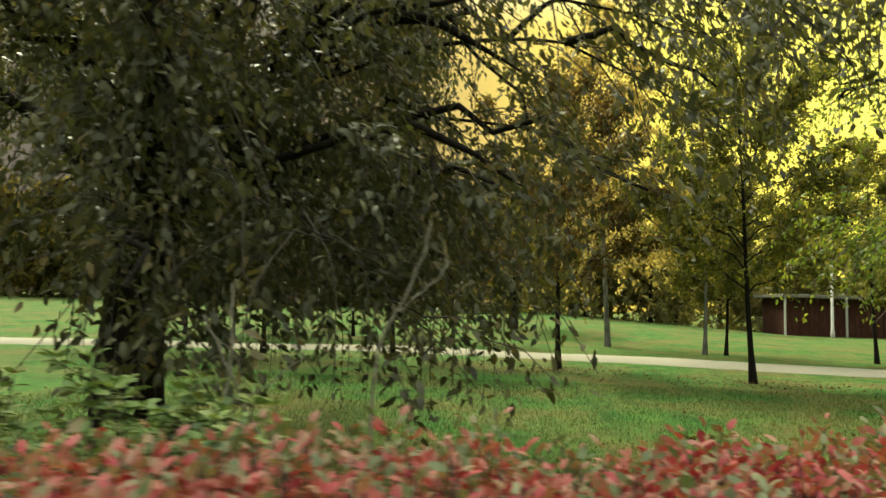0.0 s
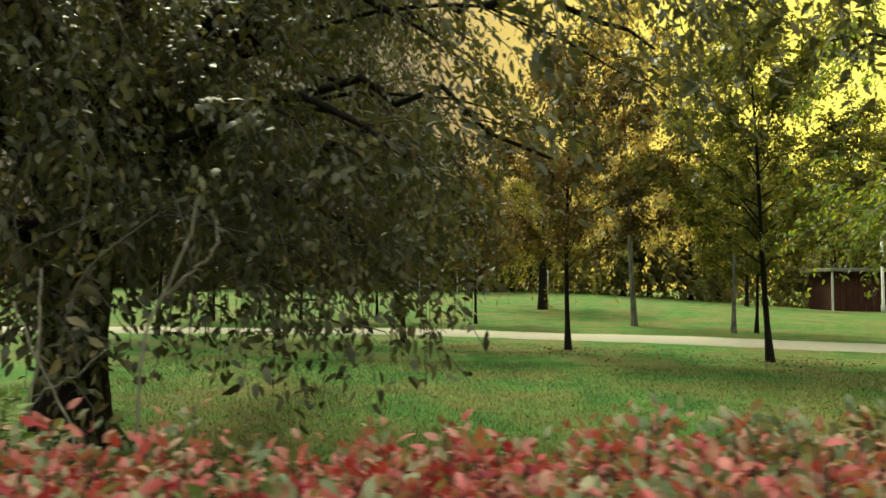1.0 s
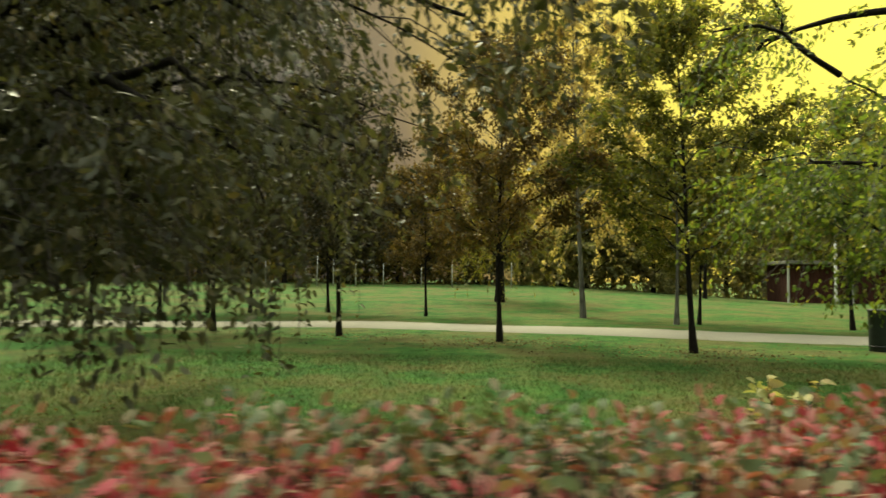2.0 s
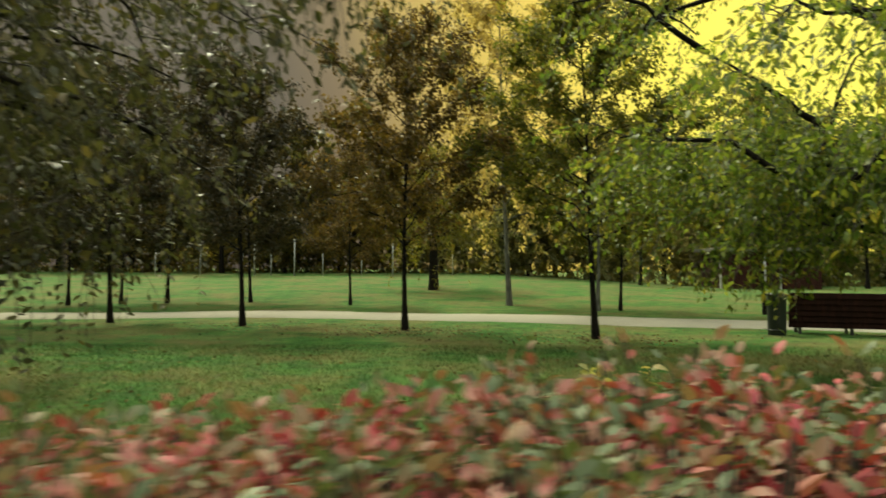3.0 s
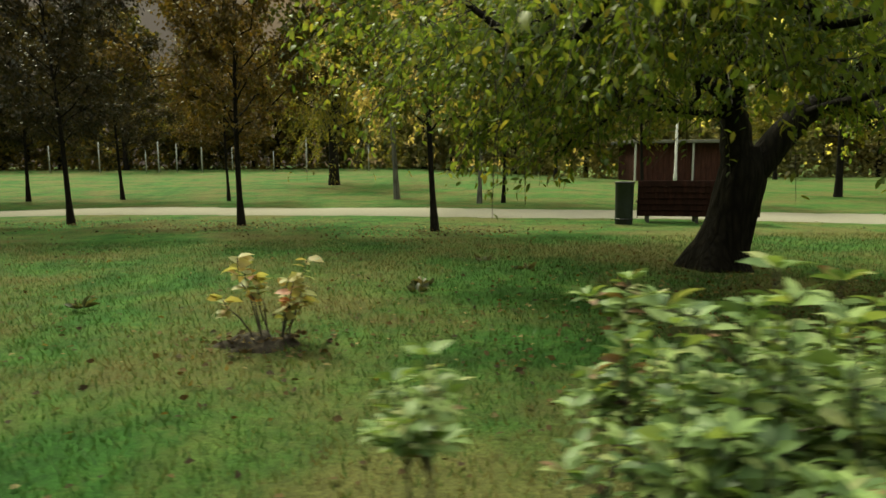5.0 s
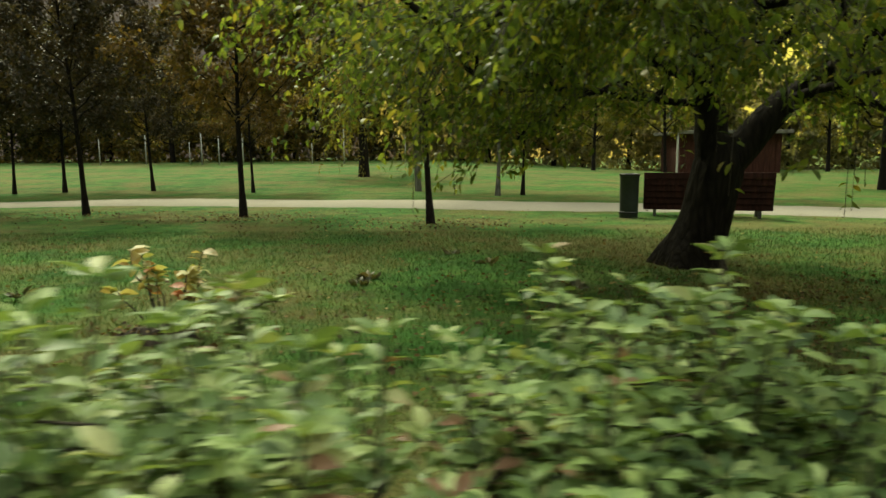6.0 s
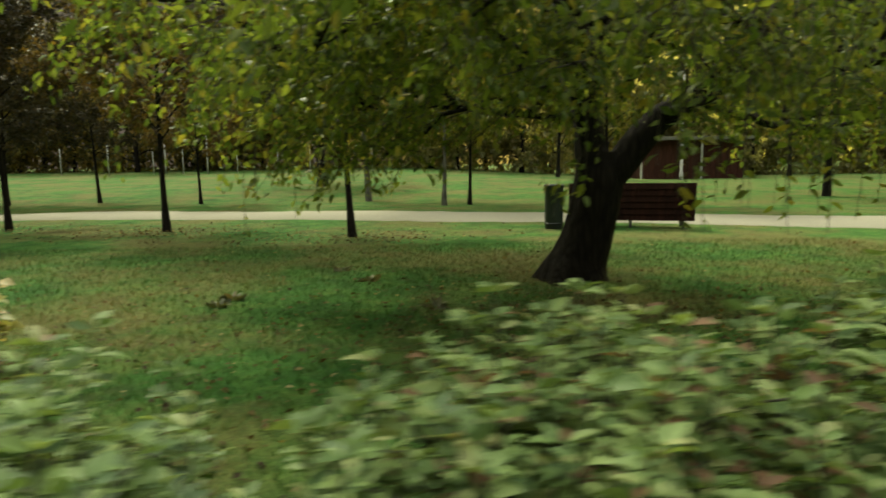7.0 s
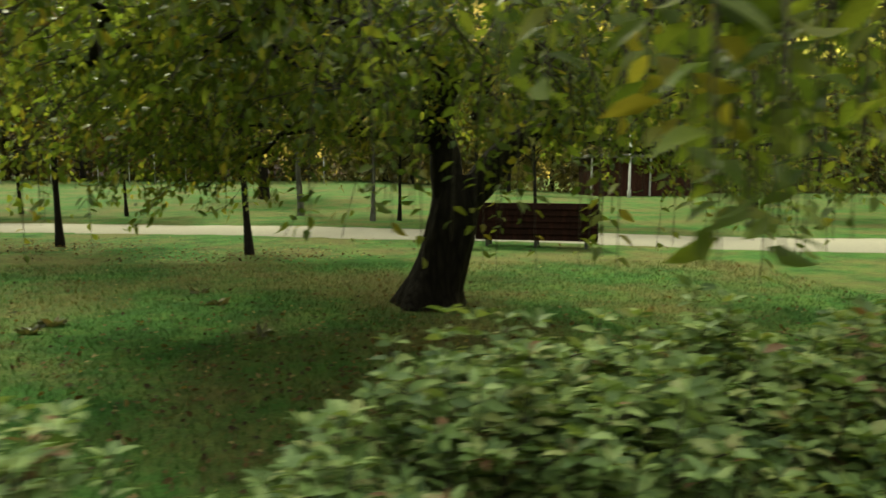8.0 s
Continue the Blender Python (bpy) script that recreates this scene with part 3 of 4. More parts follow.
def hanging_spray(root, seed, mat, x, y, z0, z1, strands, reach, singles=12, leaf=(0.1, 0.046)):
    """A spray of leafy twigs that hangs from a bough at z0 down to z1; every leaf is a piece of its own."""
    rng = np.random.default_rng(seed)
    o = np.array(root.matrix_world.translation)
    top = np.array([x, y, z0]) - o
    for _ in range(strands):
        e = np.array([x + rng.normal() * reach, y + rng.normal() * reach, z1 + rng.uniform(0, 0.5) * (z0 - z1)]) - o
        p = top + rng.normal(size=3) * [0.08, 0.08, 0.03]
        m2 = (p + e) / 2 + [(e[0] - p[0]) * 0.35, (e[1] - p[1]) * 0.35, 0.1 * (z0 - z1)]
        pts = smooth_line(np.array([p, m2, e]), 4)
        twig = part("twig", arrays_to_mesh("twig", *tubes([(pts, np.linspace(0.006, 0.002, len(pts)))], 5), smooth=True), M_TWIG, root)
        pos, d = [], []
        for q2 in range(singles):
            k = 0.2 + 0.8 * (q2 + rng.uniform(0, 0.6)) / singles
            pos.append(along(pts, min(k, 1)))
            a = rng.uniform(0, 6.28)
            d.append((math.cos(a) * 0.8, math.sin(a) * 0.8, -0.45 + rng.uniform(-0.3, 0.3)))
        leaf_parts(rng, twig, mat, np.array(pos), np.array(d), leaf[0], leaf[1])


for k, (x, y, z0, z1, strands, reach) in enumerate(((8.08, 2.85, 2.0, 1.24, 9, 0.13), (8.3, 2.82, 2.0, 1.2, 10, 0.14), (8.5, 3.15, 2.2, 1.12, 9, 0.2), (8.75, 3.4, 2.2, 1.1, 8, 0.2), (8.6, 3.6, 2.2, 1.05, 8, 0.22), (9.1, 3.5, 2.1, 0.95, 8, 0.25), (5.05, 6.5, 1.9, 0.68, 6, 0.2),
                                                    (8.15, 6.2, 2.0, 0.63, 5, 0.2), (5.9, 9.4, 1.9, 0.85, 4, 0.25), (7.2, 6.0, 2.1, 1.2, 6, 0.3), (9.4, 6.3, 2.0, 0.8, 6, 0.4), (10.6, 7.0, 1.9, 0.75, 6, 0.4), (6.3, 6.9, 1.9, 1.0, 5, 0.3),
                                                    (7.35, 4.5, 2.2, 0.95, 7, 0.25), (7.7, 4.9, 2.2, 0.85, 7, 0.3), (8.1, 4.7, 2.3, 1.0, 8, 0.3), (8.6, 4.7, 2.3, 0.85, 8, 0.3), (9.2, 4.7, 2.3, 0.9, 8, 0.3), (8.3, 5.5, 2.1, 0.8, 7, 0.3), (9.8, 5.4, 2.1, 0.8, 8, 0.35), (9.0, 4.0, 2.2, 1.1, 8, 0.25), (4.4, 7.4, 2.6, 1.3, 5, 0.3), (5.6, 7.2, 2.2, 1.1, 5, 0.3))):
    hanging_spray(right_tree, 200 + k, M_RIGHT, x, y, z0, z1, strands, reach, leaf=(0.115, 0.042) if k < 3 else (0.085, 0.038))
for k, (x, y, z0, z1, strands, reach) in enumerate(((-1.1, 6.4, 1.7, 0.55, 6, 0.25), (-0.55, 6.5, 2.0, 0.85, 6, 0.25), (-0.5, 3.9, 2.2, 1.0, 5, 0.18), (-1.8, 4.4, 1.9, 0.7, 7, 0.35), (-2.4, 3.4, 2.0, 0.9, 7, 0.3), (0.6, 4.4, 3.0, 2.0, 5, 0.2), (1.5, 2.95, 3.05, 2.05, 6, 0.15), (1.15, 3.0, 3.2, 2.2, 5, 0.15), (1.0, 3.6, 3.3, 2.3, 5, 0.2), (0.2, 4.9, 2.9, 1.9, 5, 0.25), (-2.9, 5.6, 1.8, 0.6, 6, 0.4),
                                                    (-3.0, 3.2, 1.9, 0.55, 8, 0.4), (-2.0, 3.0, 1.8, 0.6, 8, 0.35), (-1.3, 4.4, 1.8, 0.5, 8, 0.4), (-1.0, 5.4, 1.9, 0.5, 8, 0.35), (-2.3, 5.0, 1.8, 0.45, 8, 0.45), (-3.4, 3.9, 1.8, 0.5, 8, 0.45), (-1.5, 3.4, 2.0, 0.8, 7, 0.3), (-0.9, 3.2, 2.3, 1.2, 5, 0.2))):
    hanging_spray(left_tree, 230 + k, M_LEFT, x, y, z0, z1, strands, reach, leaf=(0.085, 0.038))

# young trees along the path
tree_a = young_tree("young_tree", "slim young tree with autumn-brown leaves beside the path", 41, 6.7, 2.25, 1.7, M_BROWN, 28, 11, 38, (0.1, 0.062), group="young trees along the path")
stand(tree_a, 0.97, 14.73)
tree_b = young_tree("young_tree", "slim young tree with dull green leaves beside the path", 42, 7.2, 2.45, 1.75, M_OLIVE, 30, 11, 40, (0.1, 0.062), group="young trees along the path", lean=(-0.4, 0))
stand(tree_b, 4.86, 13.55)
tree_z = young_tree("young_tree", "slim young tree with dark brown leaves beside the path", 43, 6.2, 2.15, 1.6, M_DARK, 28, 11, 38, (0.1, 0.062), group="young trees along the path", lean=(-0.4, 0))
stand(tree_z, -2.94, 15.94)
for x, y, turn, size in ((-6.45, 16.65, 100, 1.02), (-5.74, 25.7, 40, 1.0), (-8.8, 25.2, 160, 1.05), (-10.3, 24.6, 250, 0.95), (-11.9, 24.0, 300, 1.0), (-9.9, 16.6, 210, 1.0)):
    stand_copy(tree_z, x, y, turn, size)
stand_copy(tree_a, -1.8, 24.7, 70, 0.85)
stand_copy(tree_b, 7.5, 22.3, 130, 0.9)
stand_copy(tree_b, 11.6, 20.8, 30, 0.95)
pale = young_tree("birch_tree", "pale-trunked birch with thin yellowing leaves on the lawn", 44, 7.0, 1.5, 2.2, M_OLIVE, 18, 7, 20, (0.11, 0.07), M_BIRCH, trunk_r=0.07, droop=0.6)
stand(pale, 6.71, 21.9)
gold = young_tree("birch_tree", "tall birch with golden drooping leaves and a pale trunk", 47, 14.0, 3.0, 3.0, M_GOLD, 30, 6, 30, (0.18, 0.1), M_BIRCH, trunk_r=0.1, droop=1.0, twig=1.1, lean=(-0.5, 0))
stand(gold, 4.1, 24.9)

# weeping willow
willow = young_tree("weeping_willow", "weeping willow with olive-gold strands hanging to the lawn", 45, 7.5, 3.0, 2.4, M_YELLOW, 22, 5, 44, (0.2, 0.06), M_BARK, trunk_r=0.27, droop=1.5, twig=1.6)
stand(willow, 1.0, 33.8)

# yellow-green trees across the path towards the low building
far_y = young_tree("yellow_tree", "broad tree with yellow-green autumn leaves beyond the path", 46, 8.5, 3.2, 1.9, M_YELLOW, 22, 5, 44, (0.17, 0.11), trunk_r=0.13, twig=0.9)
stand(far_y, 20.0, 24.0)
for x, y, turn, size in ((28.0, 27.0, 80, 1.1), (15.0, 46.0, 150, 1.0), (35.0, 22.0, 220, 1.15), (38, 33, 20, 1.2), (33.0, 50.0, 300, 1.1)):
    stand_copy(far_y, x, y, turn, size)

# far belt of trees round the lawn
rng = np.random.default_rng(8)
belt = [young_tree("far_tree", "dark autumn tree in the belt at the lawn's far edge", 50 + k, h, r, 0.5, M_BELT, 20, 4.0, 40, (0.34, 0.24), trunk_r=0.2, twig=1.4, group="trees at the far edge")
        for k, (h, r) in enumerate(((9.0, 3.0), (11.0, 3.4), (7.5, 2.8)))]
gilt = [young_tree("far_tree", "golden autumn tree in the belt at the lawn's far edge", 150 + k, h, r, 0.5, M_BELT_GOLD, 20, 4.0, 40, (0.34, 0.24), trunk_r=0.2, twig=1.4, group="trees at the far edge")
        for k, (h, r) in enumerate(((8.5, 3.0), (10.0, 3.3)))]
spots = [(x + rng.uniform(-1, 1), 58 + rng.uniform(-2, 7)) for x in np.arange(-66, 66, 2.5)]
spots += [(-46 - rng.uniform(0, 8), y) for y in np.arange(4, 56, 5)] + [(52 + rng.uniform(0, 8), y) for y in np.arange(-4, 56, 5)]
used = set()
for k, (x, y) in enumerate(spots):
    kinds = gilt if 1 < x < 45 and y > 50 else belt
    o = kinds[k % len(kinds)]
    if o in used:
        o = copy_thing(o, Matrix())
    used.add(o)
    stand(o, x, y, rng.uniform(0, 360), rng.uniform(0.8, 1.2))

for mat, x0, x1, label in ((M_BELT, -70, 1, "dark brown undergrowth of bushes along the far edge of the lawn"), (M_BELT_GOLD, 1, 70, "golden undergrowth of bushes along the far edge of the lawn")):
    n = int(170 * (x1 - x0))
    ux = rng.uniform(x0, x1, n)
    uy = 56.5 + rng.uniform(0, 1, n) * 4
    pos = np.stack([ux, uy, ground_z(ux, uy) + rng.uniform(0, 1, n) ** 1.3 * (3.6 + np.sin(ux * 0.7) * 0.9)], 1)
    under = part("undergrowth", leaf_mesh("undergrowth", rng, pos, rng.normal(size=(n, 3)), 0.42, 0.28), mat)
    tagged(under, label, "bushes", kind="stuff")

# ---- hedge and shrubs beside the walk ----


def shoots(rng, spots, heights, per_shoot, bare, lean=0.09, whorls=0):
    """Upright stems with leaves all the way up, or in whorls that close into rosettes at the tips: stem polylines, leaf places and directions."""
    lines, pos, dirs = [], [], []
    for (x, y), h in zip(spots, heights):
        top = np.array([x + rng.normal() * lean, y + rng.normal() * lean, h])
        pts = bend(rng, (x, y, -0.03), top, 0, 5, 0.03)
        lines.append((pts, np.linspace(0.006, 0.0025, 5)))
        if whorls:
            runs = [pts]
            for _ in range(4):
                p = along(pts, rng.uniform(max(0.5, bare), (1 + max(0.7, bare)) / 2))
                a = rng.uniform(0, 2 * math.pi)
                ln = rng.uniform(0.08, 0.2) * min(1.0, 0.2 + 1.3 * (1 - bare))
                e = p + np.array([math.cos(a) * ln, math.sin(a) * ln, rng.uniform(0.5, 1.1) * ln])
                e[2] = min(e[2], h)
                side = bend(rng, p, e, 0.02, 5, 0.03)
                lines.append((side, np.linspace(0.004, 0.002, 5)))
                runs.append(side)
            for r2, run in enumerate(runs):
                levels = np.linspace(bare if r2 == 0 else 0.3, 1.0, whorls + 4 if r2 == 0 else 4) ** 0.7
                for k in levels:
                    p, count = along(run, k), 5 if k < 0.99 else 7
                    a = rng.uniform(0, 6.28) + np.arange(count) * 2 * math.pi / count + rng.normal(size=count) * 0.25
                    d = np.stack([np.cos(a), np.sin(a), rng.uniform(-0.15, 0.45, count) + (0.25 if k > 0.99 else 0)], 1)
                    pos.append(p + d * 0.006)
                    dirs.append(d)
            continue
        k = bare + (1 - bare) * rng.uniform(0, 1, per_shoot) ** 0.75
        i = np.minimum((k * 4).astype(int), 3)
        p = pts[i] + (pts[i + 1] - pts[i]) * (k * 4 - i)[:, None]
        a = rng.uniform(0, 2 * math.pi, per_shoot)
        d = np.stack([np.cos(a), np.sin(a), rng.uniform(-0.35, 0.7, per_shoot) + np.where(k > 0.93, 0.6, 0)], 1)
        pos.append(p + d * 0.015 * rng.uniform(0, 3, per_shoot)[:, None])
        dirs.append(d)
    return lines, np.concatenate(pos), np.concatenate(dirs)


def shrub(name, label, category, seed, spots, heights, per_shoot, bare, mat, leaf, singles, stretch=None, group="", up=0.8, shape=1, whorls=0):
    rng = np.random.default_rng(seed)
    spots, heights = np.asarray(spots), np.asarray(heights)
    c = spots.mean(0)
    root = thing(name, Matrix.Translation((*c, 0)), label, category, group)
    lines, pos, dirs = shoots(rng, spots - c, heights, per_shoot, bare, whorls=whorls)
    part("stem_mass", arrays_to_mesh("stem_mass", *tubes(lines, 4)), M_TWIG, root, kind="stuff")
    near = (pos[:, 2] > 0.75) if stretch is None else (pos[:, 2] > 0.85) & (pos[:, 0] + c[0] > stretch[0]) & (pos[:, 0] + c[0] < stretch[1])
    pick = rng.permutation(np.nonzero(near)[0])[:singles]
    rest = np.ones(len(pos), bool)
    rest[pick] = False
    part("foliage", leaf_mesh("foliage", rng, pos[rest], dirs[rest], leaf[0], leaf[1], shape, up), mat, root, kind="stuff")
    leaf_parts(rng, root, mat, pos[pick], dirs[pick], leaf[0], leaf[1], up)
    return root


rng = np.random.default_rng(61)
n = 2900
hx = rng.uniform(-4.2, 2.88, n)
hy = 0.85 + 0.2 * hx + 0.04 * hx * np.clip(-hx, 0, 2) + (rng.uniform(-0.02, 0.62, n) + np.clip(hx - 2.5, 0, 1) * 0.15) * (1 - np.clip(hx - 2.7, 0, 1) * 1.8)
hh = 0.99 + np.clip(hx - 0.5, 0, 1.4) * 0.045 + 0.025 * np.sin(hx * 3.1) + rng.normal(size=n) * 0.035
shrub("hedge", "low leafy hedge turning from green to red and pink", "hedge", 62, np.stack([hx, hy], 1), hh, 46, 0.35, M_HEDGE, (0.04, 0.021), 290, (1.2, 3.0), shape=2)

for k, (x0, x1, y0, y1, h, count, whorls) in enumerate(((4.06, 4.12, 2.16, 2.24, 0.92, 2, 4), (4.6, 4.72, 2.55, 2.7, 0.93, 3, 5), (4.6, 4.95, 1.98, 2.25, 0.95, 42, 11), (5.24, 5.76, 2.1, 2.6, 0.92, 52, 9),
                                                 (6.12, 6.5, 2.25, 2.6, 0.97, 40, 11), (6.5, 6.9, 2.3, 2.72, 0.98, 40, 11), (7.3, 7.5, 2.68, 2.9, 0.84, 14, 8), (7.6, 8.3, 2.95, 3.45, 0.94, 56, 9), (8.4, 9.4, 2.8, 3.7, 0.94, 74, 9), (-2.9, -1.7, 1.25, 1.9, 1.06, 48, 9))):
    rng = np.random.default_rng(70 + k)
    sx, sy = rng.uniform(x0, x1, count), rng.uniform(y0, y1, count)
    sh = h + rng.normal(size=count) * 0.06 - 0.2 * rng.uniform(0, 1, count) ** 2
    sh[0] = h + (0.05 if k == 3 else 0.0)
    shrub("shrub", "leafy pale green shrub with upright shoots at the lawn's edge", "shrub", 80 + k, np.stack([sx, sy], 1), sh, 0, 0.8 if k < 2 else 0.25, M_SHRUB, (0.045, 0.021) if k < 6 else (0.058, 0.026), 60, group="shrubs at the lawn's edge", up=1.5, whorls=whorls)

# ---- bench, bin, posts, building ----


def box(bm, x0, x1, y0, y1, z0, z1, bevel=0.006):
    r = bmesh.ops.create_cube(bm, size=1, matrix=Matrix.Translation(((x0 + x1) / 2, (y0 + y1) / 2, (z0 + z1) / 2)) @ Matrix.Diagonal((x1 - x0, y1 - y0, z1 - z0, 1)))
    if bevel:
        edges = {e for v in r["verts"] for e in v.link_edges}
        bmesh.ops.bevel(bm, geom=list(edges), offset=bevel, segments=1, affect="EDGES")
    return bm


def boxed(name, mat, parent, *size, bevel=0.006, label=""):
    return part(name, box(bmesh.new(), *size, bevel=bevel), mat, parent, label)


def lathe(profile, sides=24):
    a = np.linspace(0, 2 * math.pi, sides, endpoint=False)
    v = np.array([(r * math.cos(t2), r * math.sin(t2), z) for r, z in profile for t2 in a])
    f = [(i * sides + j, i * sides + (j + 1) % sides, (i + 1) * sides + (j + 1) % sides, (i + 1) * sides + j) for i in range(len(profile) - 1) for j in range(sides)]
    return v, np.array(f)


bench = thing("bench", pose(10.15, 14.05, 0, 0, 0, -17), "park bench with dark red-brown wooden planks, its back to the lawn", "bench")
for k in range(6):
    z = 0.16 + k * 0.121
    tilt = -0.025 * k
    boxed("back_plank", M_PLANK, bench, -1.17, 1.17, -0.06 + tilt, -0.02 + tilt, z, z + 0.1195)
for k in range(4):
    boxed("seat_plank", M_PLANK, bench, -1.17, 1.17, 0.02 + k * 0.115, 0.125 + k * 0.115, 0.42, 0.455)
for x in (-0.95, 0.0, 0.95):
    leg = boxed("leg", M_IRON, bench, x - 0.03, x + 0.03, -0.03, 0.03, -0.03, 0.42)
    boxed("leg", M_IRON, bench, x - 0.03, x + 0.03, 0.4, 0.46, -0.03, 0.42)
    boxed("bracket", M_IRON, bench, x - 0.025, x + 0.025, -0.012, 0.46, 0.385, 0.419)

litter_bin = thing("litter_bin", pose(8.68, 14.15, 0), "dark green cylindrical steel litter bin beside the bench", "litter bin")
part("body", arrays_to_mesh("body", *lathe([(0.0, -0.02), (0.165, -0.02), (0.175, 0.02), (0.178, 0.4), (0.182, 0.8), (0.19, 0.81), (0.19, 0.85), (0.165, 0.86), (0.15, 0.85), (0.148, 0.6), (0, 0.6)]), smooth=True), M_BIN, litter_bin)
part("rim", arrays_to_mesh("rim", *lathe([(0.183, 0.83), (0.197, 0.835), (0.2, 0.855), (0.19, 0.872), (0.168, 0.872), (0.16, 0.855)]), smooth=True), M_LINER, litter_bin)
part("band", arrays_to_mesh("band", *lathe([(0.176, 0.1), (0.186, 0.105), (0.187, 0.13), (0.177, 0.135)]), smooth=True), M_LINER, litter_bin)


def white_post():
    root = thing("white_post", Matrix(), "slim white-painted post at the far edge of the lawn", "post", "posts at the far edge")
    part("shaft", arrays_to_mesh("shaft", *lathe([(0.0, -0.3), (0.06, -0.3), (0.055, 1.5), (0.05, 2.75), (0.0, 2.77)], 10), smooth=True), M_POST, root)
    part("cap", arrays_to_mesh("cap", *lathe([(0.065, 2.72), (0.065, 2.78), (0.0, 2.82)], 10), smooth=True), M_POST, root)
    return root


post = None
for x, s in ((-21.0, 0.7), (-17.5, 0.8), (-14.2, 0.6), (-13.3, 0.85), (-12.0, 0.75), (-10.2, 1.0), (-8.0, 0.65), (-2.6, 0.9), (-5.0, 0.55), (2.0, 0.7)):
    if post is None:
        post = white_post()
        stand(post, x, 51.0, 0, s)
    else:
        stand_copy(post, x, 51.0, 0, s)

lamp_post = thing("street_lamp", pose(23.0, 45.0, 0), "tall pale lamp post with a round globe beside the low building", "street lamp")
part("pole", arrays_to_mesh("pole", *lathe([(0.0, -0.3), (0.13, -0.3), (0.13, 0.5), (0.09, 0.55), (0.07, 7.4), (0, 7.4)], 12), smooth=True), M_POST, lamp_post)
part("globe", arrays_to_mesh("globe", *lathe([(0.05, 7.38), (0.22, 7.5), (0.3, 7.75), (0.22, 8.0), (0.0, 8.06)], 14), smooth=True), M_GLASS, lamp_post)
part("collar", arrays_to_mesh("collar", *lathe([(0.09, 7.3), (0.13, 7.34), (0.13, 7.4), (0.06, 7.42)], 12), smooth=True), M_IRON, lamp_post)

hut = thing("low_building", pose(25.2, 48.5, 0), "low dark red-brown boarded building with a pale flat roof edge", "building")
boxed("wall", M_BOARD, hut, -3.6, 3.6, 0.0, 4.0, -0.3, 2.75, bevel=0)
boxed("roof", M_ROOF, hut, -4.1, 4.1, -0.6, 4.5, 2.75, 2.98, bevel=0.02)
for k in range(18):
    boxed("board", M_BOARD, hut, -3.6 + k * 0.4, -3.6 + k * 0.4 + 0.37, -0.05, -0.003, -0.2, 2.74, bevel=0.008)
for x in (-3.9, 0.4):
    boxed("roof_post", M_POST, hut, x - 0.06, x + 0.06, -0.52, -0.4, -0.3, 2.75, bevel=0.01)

# ---- small things on the lawn ----
rng = np.random.default_rng(91)
plant = thing("young_plant", pose(3.28, 5.6, 0), "small young plant with cream and orange leaves in mulch", "plant")
lines, pos, dirs = [], [], []
for k in range(12):
    e = np.array([rng.uniform(-0.42, 0.28), rng.uniform(-0.12, 0.12), rng.uniform(0.25, 0.62)])
    pts = bend(rng, (e[0] * 0.35, e[1] * 0.3, -0.02), e, 0.03, 5, 0.03)
    lines.append((pts, np.linspace(0.007, 0.003, 5)))
    for q2 in range(11):
        f = 0.55 + 0.45 * (q2 / 10) ** 0.6
        pos.append(along(pts, f))
        a = rng.uniform(0, 6.28)
        dirs.append((math.cos(a), math.sin(a), rng.uniform(-0.2, 0.6)))
for ln in lines:
    part("stem", arrays_to_mesh("stem", *tubes([ln], 6), smooth=True), M_TWIG, plant)
leaf_parts(rng, plant, M_PLANT, np.array(pos), np.array(dirs), 0.11, 0.065, 1.0)
rr = np.linspace(0, 1, 9)
aa = np.linspace(0, 2 * math.pi, 28, endpoint=False)
mv = [(0.27 * r * math.cos(a) * (1 + 0.2 * math.sin(3 * a) + 0.12 * math.sin(7 * a)), 0.15 * r * math.sin(a) * (1 + 0.15 * math.cos(5 * a)), 0.1 * (1 - r ** 3) * (0.55 + 0.9 * noise.noise((3.5 * r * math.cos(a), 3.5 * r * math.sin(a), 0.3))) - 0.02 * r) for r in rr for a in aa]
mf = [(i * 28 + j, i * 28 + (j + 1) % 28, (i + 1) * 28 + (j + 1) % 28, (i + 1) * 28 + j) for i in range(8) for j in range(28)]
mound = part("mulch_mound", arrays_to_mesh("mulch_mound", mv, mf, True), M_SOIL)
mound.matrix_world = pose(3.18, 5.56, 0.012)
tagged(mound, "low mound of dark mulch and dead leaves round a plant", "mulch")

# clumps of dark weeds
for k, (x, y) in enumerate(((4.36, 7.7), (4.3, 7.4), (5.6, 8.6), (6.3, 7.2), (1.4, 6.9), (5.2, 9.3))):
    rng = np.random.default_rng(100 + k)
    root = thing("weed_clump", pose(x, y, 0), "small dark clump of broad-leaved weeds in the grass", "weed", "weeds in the lawn")
    a = rng.uniform(0, 6.28, 16)
    d = np.stack([np.cos(a), np.sin(a), rng.uniform(0.1, 1.1, 16)], 1)
    leaf_parts(rng, root, M_LEFT, d * [0.03, 0.03, 0.0] + [0, 0, 0.01], d, 0.12, 0.05, 0.6)

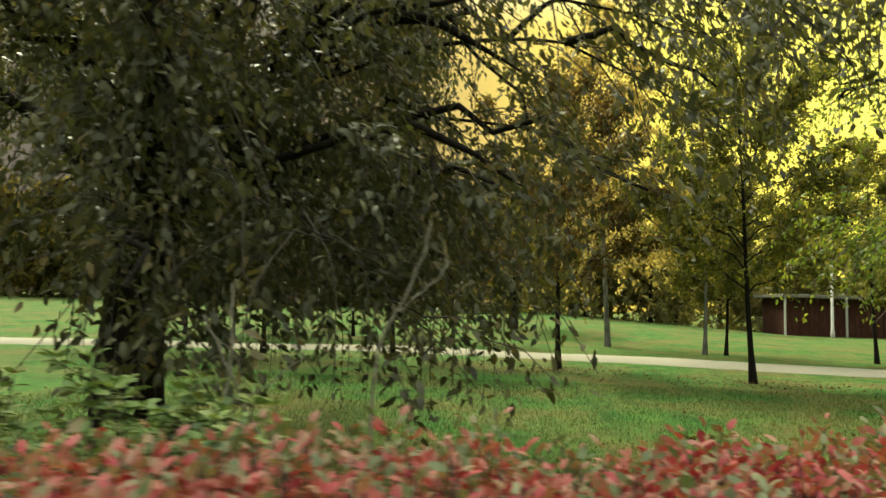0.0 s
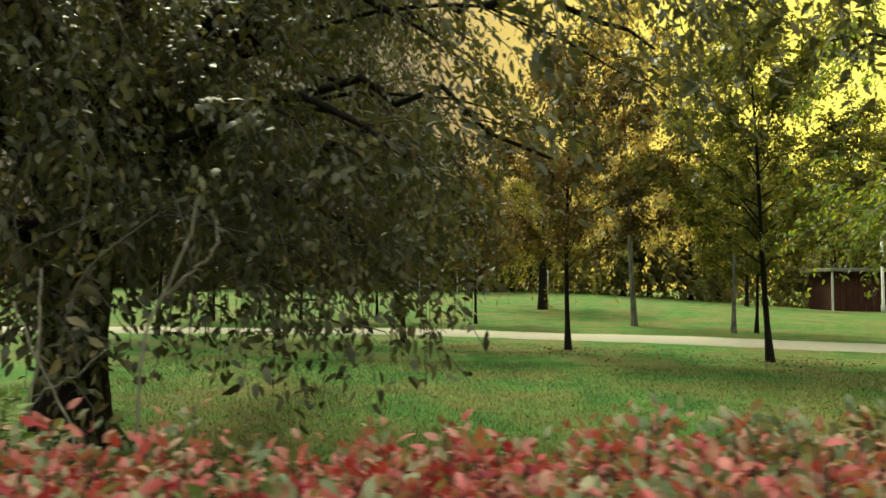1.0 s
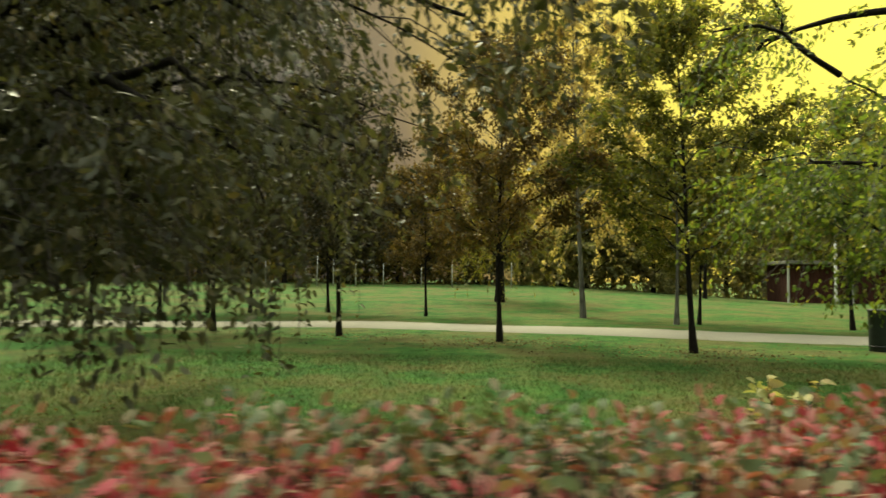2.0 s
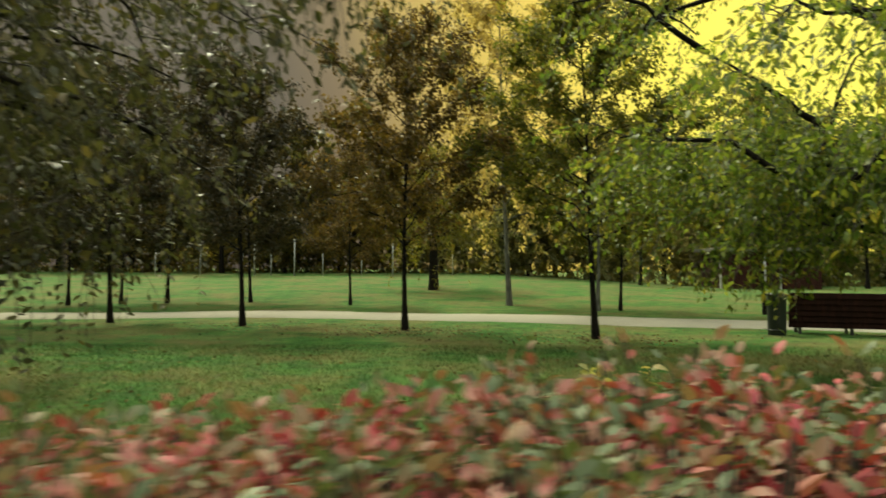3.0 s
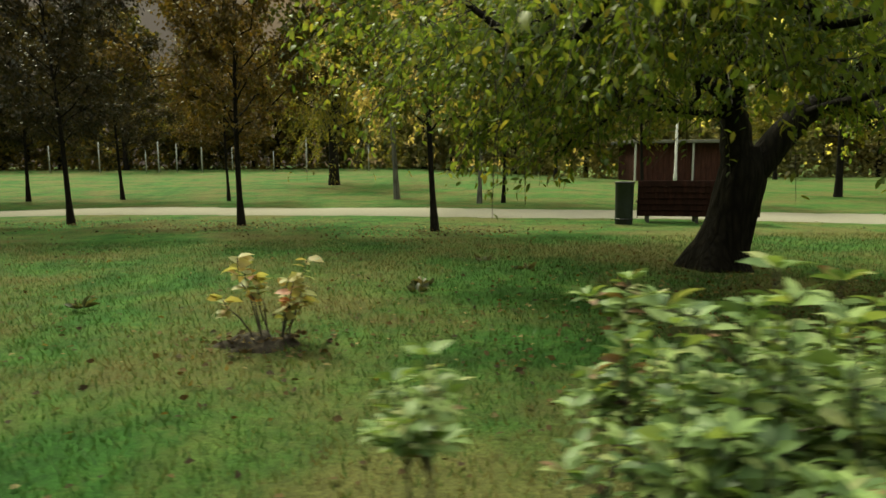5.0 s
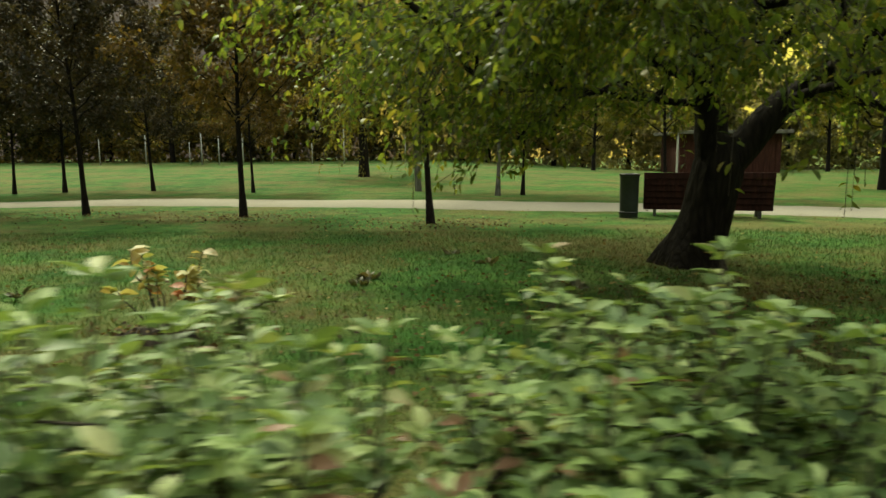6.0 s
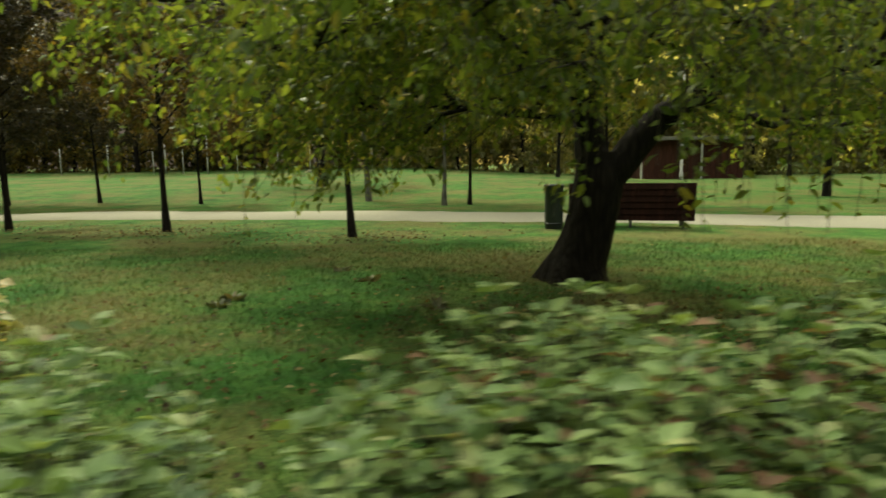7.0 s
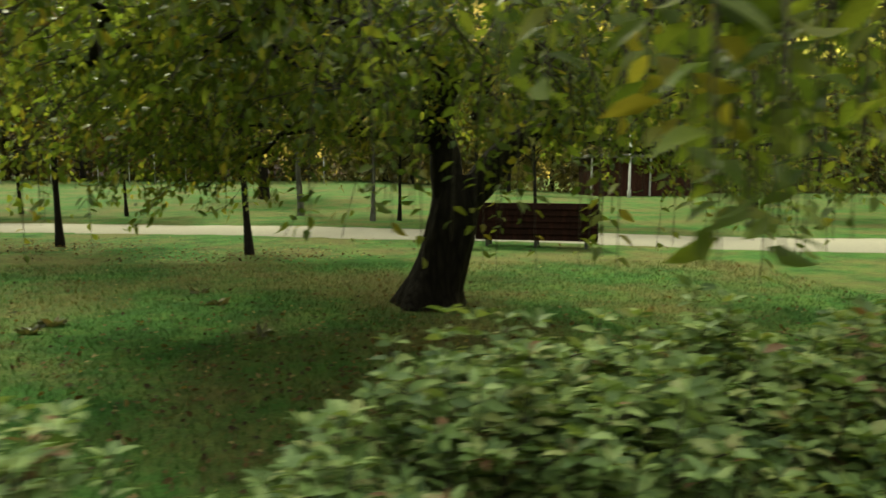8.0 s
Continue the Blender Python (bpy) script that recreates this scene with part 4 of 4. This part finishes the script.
# bare pale saplings inside the hedge
rng = np.random.default_rng(120)
for x, y, label, runs in (
        (-1.98, 2.1, "thin bare forked sapling with pale stems beside the hedge",
         (((-0.12, 0, -0.03), (-0.1, 0, 0.6), (0.02, 0, 0.92), (0.05, 0, 1.2), (0.03, 0.02, 1.45), 0.008), ((0.2, 0.05, -0.03), (0.2, 0.04, 0.7), (0.12, 0.03, 0.95), (0.04, 0, 1.12), (-0.08, 0.02, 1.32), 0.006),
          ((0.0, 0, 0.86), (0.08, 0, 0.98), (0.2, 0.02, 1.04), (0.3, 0.03, 1.14), (0.34, 0.05, 1.2), 0.004))),
        (-1.12, 1.75, "thin bare curved sapling with a pale fork beside the hedge",
         (((-0.2, 0, -0.03), (-0.19, 0, 0.7), (-0.17, 0, 1.2), (-0.06, 0, 1.45), (0.0, 0, 1.68), 0.007), ((-0.1, 0, 1.36), (-0.02, 0.01, 1.44), (0.05, 0.02, 1.5), (0.05, 0.03, 1.58), (0.03, 0.03, 1.64), 0.004)))):
    sap = thing("bare_sapling", pose(x, y, 0), label, "sapling")
    for *knots, r in runs:
        pts = smooth_line(np.array(knots, float), 4)
        pts[1:-1] += rng.normal(size=(len(pts) - 2, 3)) * 0.005
        part("stem", arrays_to_mesh("stem", *tubes([(pts, np.linspace(r, r * 0.5, len(pts)))], 6), smooth=True), M_PALE_TWIG, sap)

# fallen leaves and grass
rng = np.random.default_rng(131)
fx = [rng.uniform(-8, 13, 3000)]
fy = [rng.uniform(2.2, 17, 3000)]
for cx, cy, s, k in ((1.0, 14.4, 1.0, 900), (4.8, 13.2, 1.2, 900), (7.8, 6.0, 2.3, 2600), (-4, 5, 2.6, 1200), (-2.9, 15.7, 1.0, 500), (3.2, 5.55, 0.3, 160)):
    fx.append(cx + rng.normal(size=k) * s)
    fy.append(cy + rng.normal(size=k) * s * 0.6)
fx, fy = np.concatenate(fx), np.concatenate(fy)
ok = np.abs(fy - path_y(fx)) > 1.3
fx, fy = fx[ok], fy[ok]
n = len(fx)
d = np.stack([rng.normal(size=n), rng.normal(size=n), rng.uniform(-0.1, 0.35, n)], 1)
litter = part("fallen_leaves", leaf_mesh("fallen_leaves", rng, np.stack([fx, fy, ground_z(fx, fy) + 0.018 + 0.05 * (np.hypot(fx - 3.18, (fy - 5.56) * 2) < 0.32)], 1), d, 0.048, 0.03, True, 1.6), M_FALLEN)
tagged(litter, "scattered brown and yellow fallen leaves on the grass", "leaves", kind="stuff")

n = 150000
bx = rng.uniform(-7, 13, n)
by = 2.0 + 10 * rng.uniform(0, 1, n) ** 1.25
base = np.stack([bx, by, ground_z(bx, by) - 0.004], 1)
a = rng.uniform(0, 6.28, n)
hgt = rng.uniform(0.025, 0.065, n)
s = np.stack([np.cos(a), np.sin(a), np.zeros(n)], 1) * 0.004
tip = base + np.stack([rng.normal(size=n) * 0.02, rng.normal(size=n) * 0.02, hgt], 1)
gv = np.stack([base - s, base + s, tip], 1).reshape(-1, 3)
grass = part("grass", arrays_to_mesh("grass", gv, np.arange(3 * n).reshape(-1, 3)), M_BLADE)
tagged(grass, "short green grass blades of the lawn", "grass", kind="stuff")
